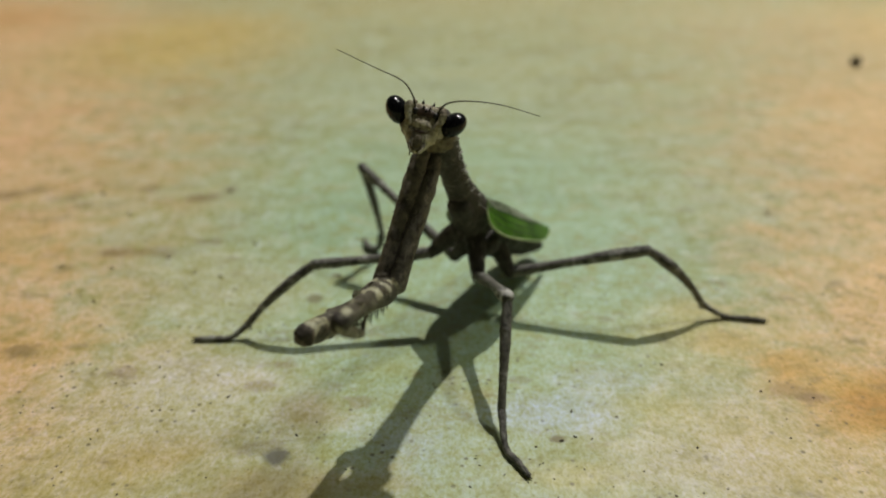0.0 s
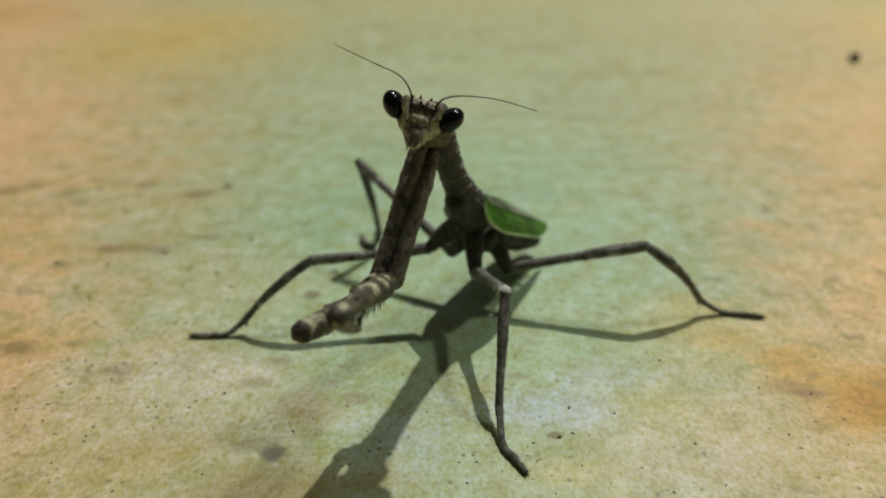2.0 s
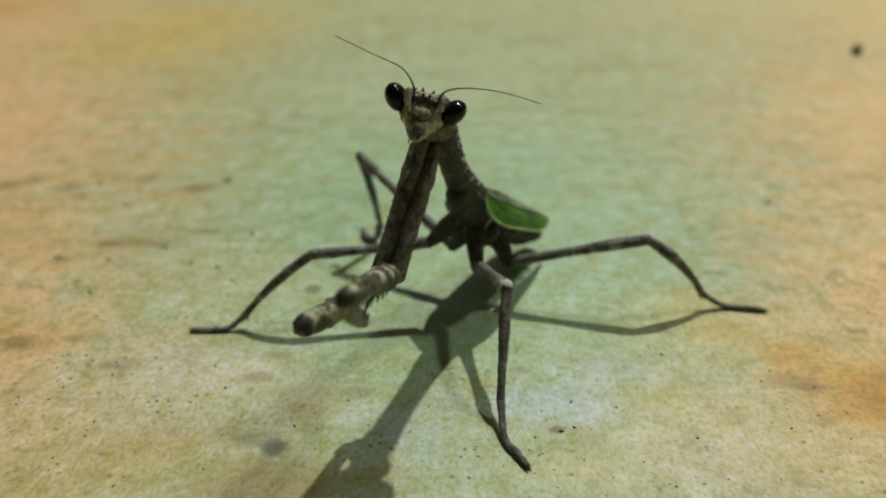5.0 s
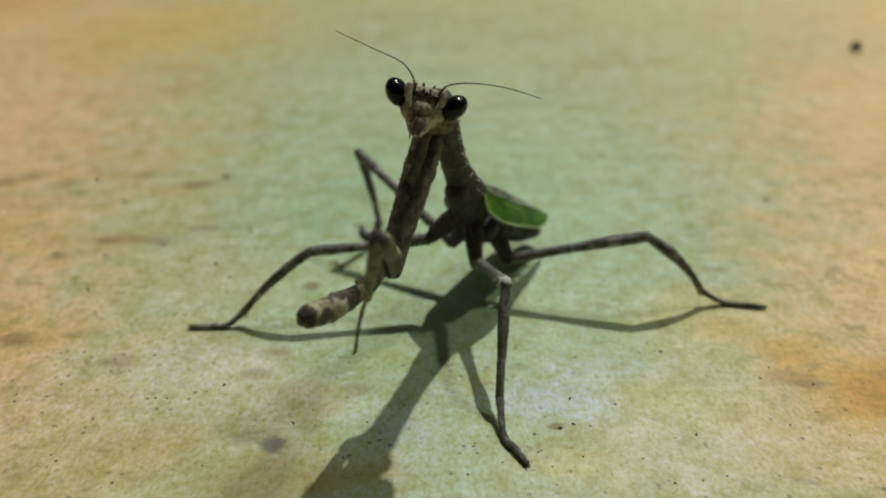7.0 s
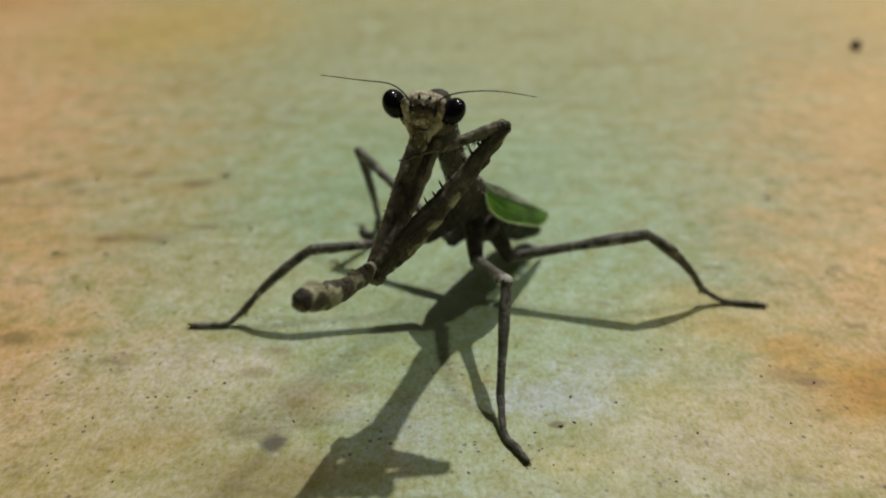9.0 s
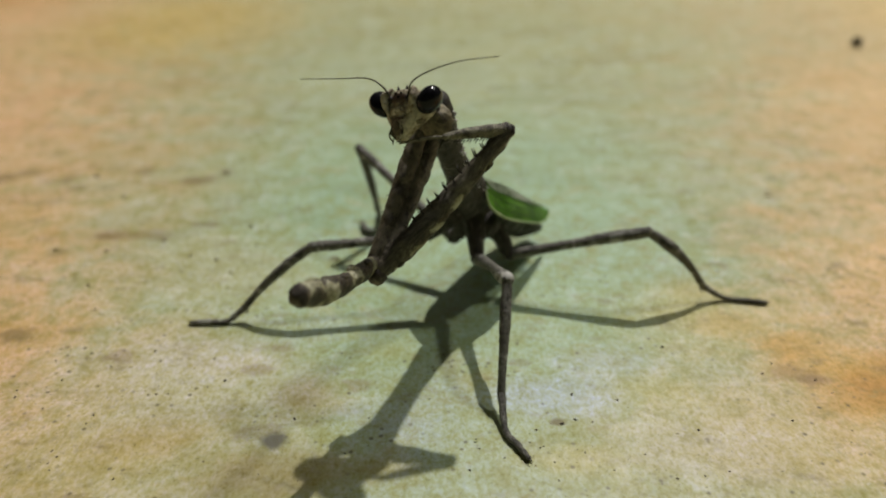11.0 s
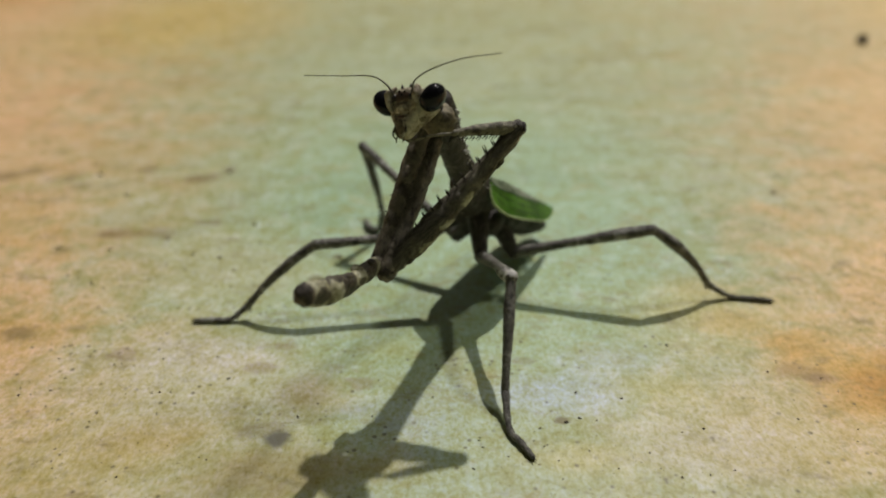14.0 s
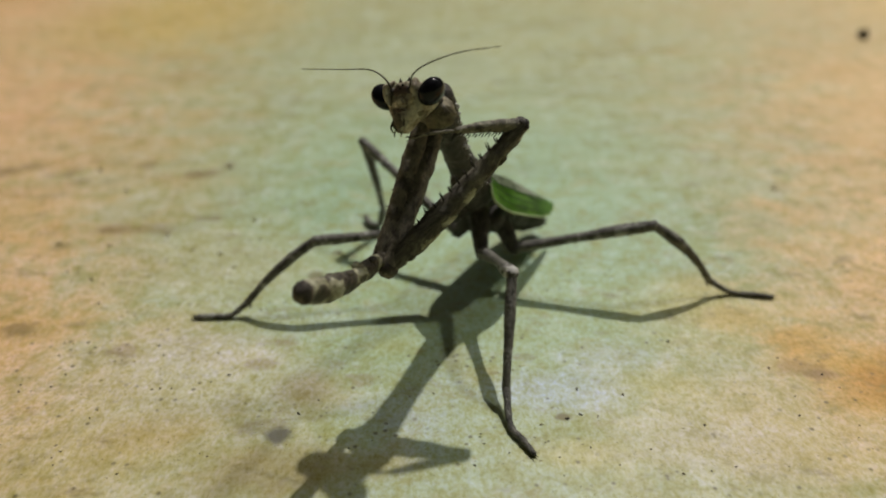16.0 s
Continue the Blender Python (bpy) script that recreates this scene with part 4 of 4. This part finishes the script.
    walk(femur, [
        (0, limb((-5.54, 57.20, 13.31), (-10.37, 46.14, 15.07), (-0.04, -0.14, -0.99))),
        (2, limb((-5.50, 57.20, 13.41), (-10.29, 46.10, 15.04), (-0.03, -0.13, -0.99))),
        (4, limb((-5.45, 57.20, 13.41), (-10.19, 46.08, 15.08), (-0.03, -0.13, -0.99))),
        (6.3, limb((-5.30, 57.20, 13.58), (-10.09, 46.11, 15.26), (-0.04, -0.13, -0.99))),
        (7.3, limb((-5.02, 57.20, 13.02), (-9.74, 46.25, 15.59), (-0.06, -0.20, -0.98))),
        (8, limb((-5.07, 57.20, 13.28), (-9.71, 46.15, 15.53), (-0.05, -0.18, -0.98))),
        (8.6, limb((-5.91, 57.20, 13.50), (-10.23, 46.18, 16.44), (-0.06, -0.24, -0.97))),
        (9, limb((-5.84, 57.20, 13.34), (-10.09, 46.30, 16.78), (-0.07, -0.28, -0.96))),
        (9.2, limb((-5.99, 57.20, 13.55), (-10.55, 46.49, 17.19), (-0.09, -0.28, -0.95))),
        (11.3, limb((-5.86, 57.20, 13.51), (-10.37, 46.37, 16.84), (-0.08, -0.26, -0.96))),
        (12.5, limb((-5.79, 57.20, 13.36), (-10.20, 46.35, 16.78), (-0.08, -0.27, -0.96))),
        (14, limb((-5.87, 57.20, 13.29), (-10.29, 46.37, 16.75), (-0.08, -0.27, -0.96))),
        (16, limb((-5.79, 57.20, 13.19), (-10.45, 46.45, 16.60), (-0.09, -0.26, -0.96))),
    ])
    walk(tibia, [
        (0, limb((-10.37, 46.14, 15.07), (-8.19, 51.10, 13.30), (0.04, 0.14, 0.99))),
        (2, limb((-10.29, 46.10, 15.04), (-8.12, 51.08, 13.33), (0.03, 0.13, 0.99))),
        (4, limb((-10.19, 46.08, 15.08), (-8.04, 51.07, 13.35), (0.03, 0.13, 0.99))),
        (6.3, limb((-10.09, 46.11, 15.26), (-7.92, 51.08, 13.53), (0.04, 0.13, 0.99))),
        (7.3, limb((-9.74, 46.25, 15.59), (-7.63, 51.10, 13.46), (0.06, 0.20, 0.98))),
        (8, limb((-9.71, 46.15, 15.53), (-7.62, 51.06, 13.54), (0.05, 0.18, 0.98))),
        (8.6, limb((-10.23, 46.18, 16.44), (-8.30, 51.02, 14.15), (0.06, 0.24, 0.97))),
        (9, limb((-10.09, 46.30, 16.78), (-8.20, 51.05, 14.27), (0.07, 0.28, 0.96))),
        (9.2, limb((-10.55, 46.49, 17.19), (-8.54, 51.14, 14.59), (0.09, 0.28, 0.95))),
        (11.3, limb((-10.37, 46.37, 16.84), (-8.37, 51.10, 14.38), (0.08, 0.26, 0.96))),
        (12.5, limb((-10.20, 46.35, 16.78), (-8.25, 51.09, 14.27), (0.08, 0.27, 0.96))),
        (14, limb((-10.29, 46.37, 16.75), (-8.33, 51.09, 14.23), (0.08, 0.27, 0.96))),
        (16, limb((-10.45, 46.45, 16.60), (-8.40, 51.14, 14.10), (0.09, 0.26, 0.96))),
    ])
    walk(tarsus, [
        (0, limb((-8.19, 51.10, 13.30), (-6.52, 54.93, 12.91), (-0.04, -0.14, -0.99))),
        (2, limb((-8.12, 51.08, 13.33), (-6.46, 54.93, 12.98), (-0.03, -0.13, -0.99))),
        (4, limb((-8.04, 51.07, 13.35), (-6.40, 54.92, 12.99), (-0.03, -0.13, -0.99))),
        (6.3, limb((-7.92, 51.08, 13.53), (-6.26, 54.93, 13.17), (-0.04, -0.13, -0.99))),
        (7.3, limb((-7.63, 51.10, 13.46), (-5.99, 54.91, 12.79), (-0.06, -0.20, -0.98))),
        (8, limb((-7.62, 51.06, 13.54), (-6.02, 54.90, 12.98), (-0.05, -0.18, -0.98))),
        (8.6, limb((-8.30, 51.02, 14.15), (-6.80, 54.86, 13.35), (-0.06, -0.24, -0.97))),
        (9, limb((-8.20, 51.05, 14.27), (-6.72, 54.86, 13.30), (-0.07, -0.28, -0.96))),
        (9.2, limb((-8.54, 51.14, 14.59), (-6.95, 54.89, 13.55), (-0.09, -0.28, -0.95))),
        (11.3, limb((-8.37, 51.10, 14.38), (-6.80, 54.88, 13.45), (-0.08, -0.26, -0.96))),
        (12.5, limb((-8.25, 51.09, 14.27), (-6.71, 54.87, 13.31), (-0.08, -0.27, -0.96))),
        (14, limb((-8.33, 51.09, 14.23), (-6.80, 54.87, 13.25), (-0.08, -0.27, -0.96))),
        (16, limb((-8.40, 51.14, 14.10), (-6.77, 54.90, 13.14), (-0.09, -0.26, -0.96))),
    ])
    coxa, femur, tibia, tarsus = left_front
    walk(coxa, [
        (0, limb((-0.90, 64.80, 21.89), (-4.13, 56.40, 13.20), (0.85, -0.52, 0.00))),
        (2, limb((-0.88, 64.86, 21.93), (-4.09, 56.40, 13.24), (0.85, -0.52, 0.00))),
        (4, limb((-0.83, 64.76, 21.89), (-4.00, 56.40, 13.30), (0.85, -0.52, 0.00))),
        (6.3, limb((-0.70, 64.91, 22.00), (-3.91, 56.40, 13.35), (0.85, -0.52, 0.00))),
        (6.9, limb((-0.56, 64.98, 22.07), (-4.25, 56.40, 13.52), (0.85, -0.52, 0.00))),
        (7.3, limb((-0.44, 65.03, 22.13), (-4.17, 56.40, 12.79), (0.85, -0.52, 0.00))),
        (7.6, limb((-0.38, 64.90, 22.07), (-4.17, 56.40, 12.66), (0.85, -0.52, 0.00))),
        (8, limb((-0.31, 64.73, 21.99), (-4.29, 56.40, 12.76), (0.85, -0.52, 0.00))),
        (8.3, limb((-0.49, 64.89, 22.04), (-4.45, 56.40, 12.93), (0.85, -0.52, 0.00))),
        (8.6, limb((-0.66, 65.05, 22.09), (-5.03, 56.40, 12.93), (0.85, -0.52, 0.00))),
        (9, limb((-0.77, 64.83, 21.94), (-5.60, 56.40, 12.89), (0.85, -0.52, 0.00))),
        (9.2, limb((-1.14, 65.02, 21.96), (-5.95, 56.40, 12.98), (0.85, -0.52, 0.00))),
        (11.3, limb((-1.01, 64.45, 21.65), (-5.49, 56.40, 12.59), (0.85, -0.52, 0.00))),
        (12.5, limb((-1.04, 64.39, 21.61), (-5.06, 56.40, 12.73), (0.85, -0.52, 0.00))),
        (14, limb((-1.08, 64.36, 21.58), (-5.10, 56.40, 12.72), (0.85, -0.52, 0.00))),
        (16, limb((-1.16, 64.56, 21.68), (-5.02, 56.40, 12.69), (0.85, -0.52, 0.00))),
    ])
    walk(femur, [
        (0, limb((-4.13, 56.40, 13.20), (-6.90, 40.91, 19.63), (0.09, 0.76, -0.65))),
        (2, limb((-4.09, 56.40, 13.24), (-6.86, 40.92, 19.69), (0.08, 0.76, -0.65))),
        (4, limb((-4.00, 56.40, 13.30), (-6.77, 40.94, 19.79), (0.08, 0.75, -0.66))),
        (6.3, limb((-3.91, 56.40, 13.35), (-5.16, 41.73, 21.85), (-0.14, 0.59, -0.79))),
        (6.9, limb((-4.25, 56.40, 13.52), (-4.34, 42.61, 23.46), (-0.22, 0.36, -0.91))),
        (7.3, limb((-4.17, 56.40, 12.79), (-3.06, 43.89, 24.25), (-0.32, 0.25, -0.92))),
        (7.6, limb((-4.17, 56.40, 12.66), (-2.05, 45.67, 25.67), (-0.35, -0.34, -0.87))),
        (8, limb((-4.29, 56.40, 12.76), (0.11, 48.07, 26.91), (-0.53, -0.33, -0.78))),
        (8.3, limb((-4.45, 56.40, 12.93), (2.06, 50.83, 27.61), (-0.68, -0.27, -0.68))),
        (8.6, limb((-5.03, 56.40, 12.93), (3.15, 53.32, 27.51), (-0.75, -0.20, -0.62))),
        (9, limb((-5.60, 56.40, 12.89), (5.43, 62.00, 24.44), (-0.93, -0.21, -0.29))),
        (9.2, limb((-5.95, 56.40, 12.98), (5.69, 62.00, 24.10), (-0.98, -0.20, -0.10))),
        (11.3, limb((-5.49, 56.40, 12.59), (5.75, 62.00, 23.78), (-0.98, -0.21, -0.04))),
        (12.5, limb((-5.06, 56.40, 12.73), (6.25, 62.00, 23.77), (-0.98, -0.19, -0.02))),
        (14, limb((-5.10, 56.40, 12.72), (6.25, 62.00, 23.73), (-0.98, -0.19, -0.02))),
        (16, limb((-5.02, 56.40, 12.69), (6.40, 62.00, 23.60), (-0.98, -0.19, -0.02))),
    ])
    walk(tibia, [
        (0, limb((-6.90, 40.91, 19.63), (-6.01, 45.14, 15.91), (0.16, 0.91, -0.38))),
        (2, limb((-6.86, 40.92, 19.69), (-5.99, 45.16, 15.98), (0.16, 0.91, -0.38))),
        (4, limb((-6.77, 40.94, 19.79), (-5.90, 45.13, 16.03), (0.16, 0.91, -0.38))),
        (6.3, limb((-5.16, 41.73, 21.85), (-5.71, 44.95, 17.18), (0.07, 0.86, -0.50))),
        (6.9, limb((-4.34, 42.61, 23.46), (-5.36, 44.36, 18.14), (0.01, 0.81, -0.58))),
        (7.3, limb((-3.06, 43.89, 24.25), (-4.69, 44.91, 18.89), (-0.07, 0.74, -0.67))),
        (7.6, limb((-2.05, 45.67, 25.67), (-3.78, 43.15, 20.85), (-0.12, 0.63, -0.77))),
        (8, limb((0.11, 48.07, 26.91), (-2.72, 45.56, 22.64), (-0.26, 0.49, -0.83))),
        (8.3, limb((2.06, 50.83, 27.61), (-1.67, 48.70, 23.87), (-0.38, 0.33, -0.86))),
        (8.6, limb((3.15, 53.32, 27.51), (-1.06, 51.61, 24.08), (-0.48, 0.18, -0.86))),
        (9, limb((5.43, 62.00, 24.44), (0.74, 60.40, 23.18), (-0.65, -0.33, -0.68))),
        (9.2, limb((5.69, 62.00, 24.10), (0.48, 60.40, 23.88), (-0.68, -0.33, -0.65))),
        (11.3, limb((5.75, 62.00, 23.78), (0.74, 60.40, 23.87), (-0.67, -0.33, -0.67))),
        (12.5, limb((6.25, 62.00, 23.77), (0.95, 60.40, 23.96), (-0.67, -0.33, -0.66))),
        (14, limb((6.25, 62.00, 23.73), (0.95, 60.40, 23.93), (-0.68, -0.33, -0.66))),
        (16, limb((6.40, 62.00, 23.60), (1.11, 60.40, 23.80), (-0.68, -0.33, -0.65))),
    ])
    walk(tarsus, [
        (0, limb((-6.01, 45.14, 15.91), (-5.76, 49.32, 15.72), (0.00, 0.00, 1.00))),
        (2, limb((-5.99, 45.16, 15.98), (-5.70, 49.34, 15.79), (0.00, 0.00, 1.00))),
        (4, limb((-5.90, 45.13, 16.03), (-5.56, 49.31, 15.93), (0.00, 0.00, 1.00))),
        (6.3, limb((-5.71, 44.95, 17.18), (-5.66, 47.73, 14.03), (0.00, 0.00, 1.00))),
        (6.9, limb((-5.36, 44.36, 18.14), (-6.25, 44.04, 14.04), (0.00, 0.00, 1.00))),
        (7.3, limb((-4.69, 44.91, 18.89), (-6.12, 43.19, 15.33), (0.00, 0.00, 1.00))),
        (7.6, limb((-3.78, 43.15, 20.85), (-5.77, 41.43, 17.58), (0.00, 0.00, 1.00))),
        (8, limb((-2.72, 45.56, 22.64), (-4.47, 41.75, 22.46), (0.00, 0.00, 1.00))),
        (8.3, limb((-1.67, 48.70, 23.87), (-4.97, 47.22, 21.74), (0.00, 0.00, 1.00))),
        (8.6, limb((-1.06, 51.61, 24.08), (-4.83, 50.44, 22.62), (0.00, 0.00, 1.00))),
        (9, limb((0.74, 60.40, 23.18), (-4.40, 60.00, 21.79), (0.00, 0.00, 1.00))),
        (9.2, limb((0.48, 60.40, 23.88), (-4.60, 60.00, 23.22), (0.00, 0.00, 1.00))),
        (11.3, limb((0.74, 60.40, 23.87), (-2.88, 60.00, 23.57), (0.00, 0.00, 1.00))),
        (12.5, limb((0.95, 60.40, 23.96), (-2.47, 60.00, 23.56), (0.00, 0.00, 1.00))),
        (14, limb((0.95, 60.40, 23.93), (-2.46, 60.00, 23.53), (0.00, 0.00, 1.00))),
        (16, limb((1.11, 60.40, 23.80), (-2.39, 60.00, 23.41), (0.00, 0.00, 1.00))),
    ])


motions()
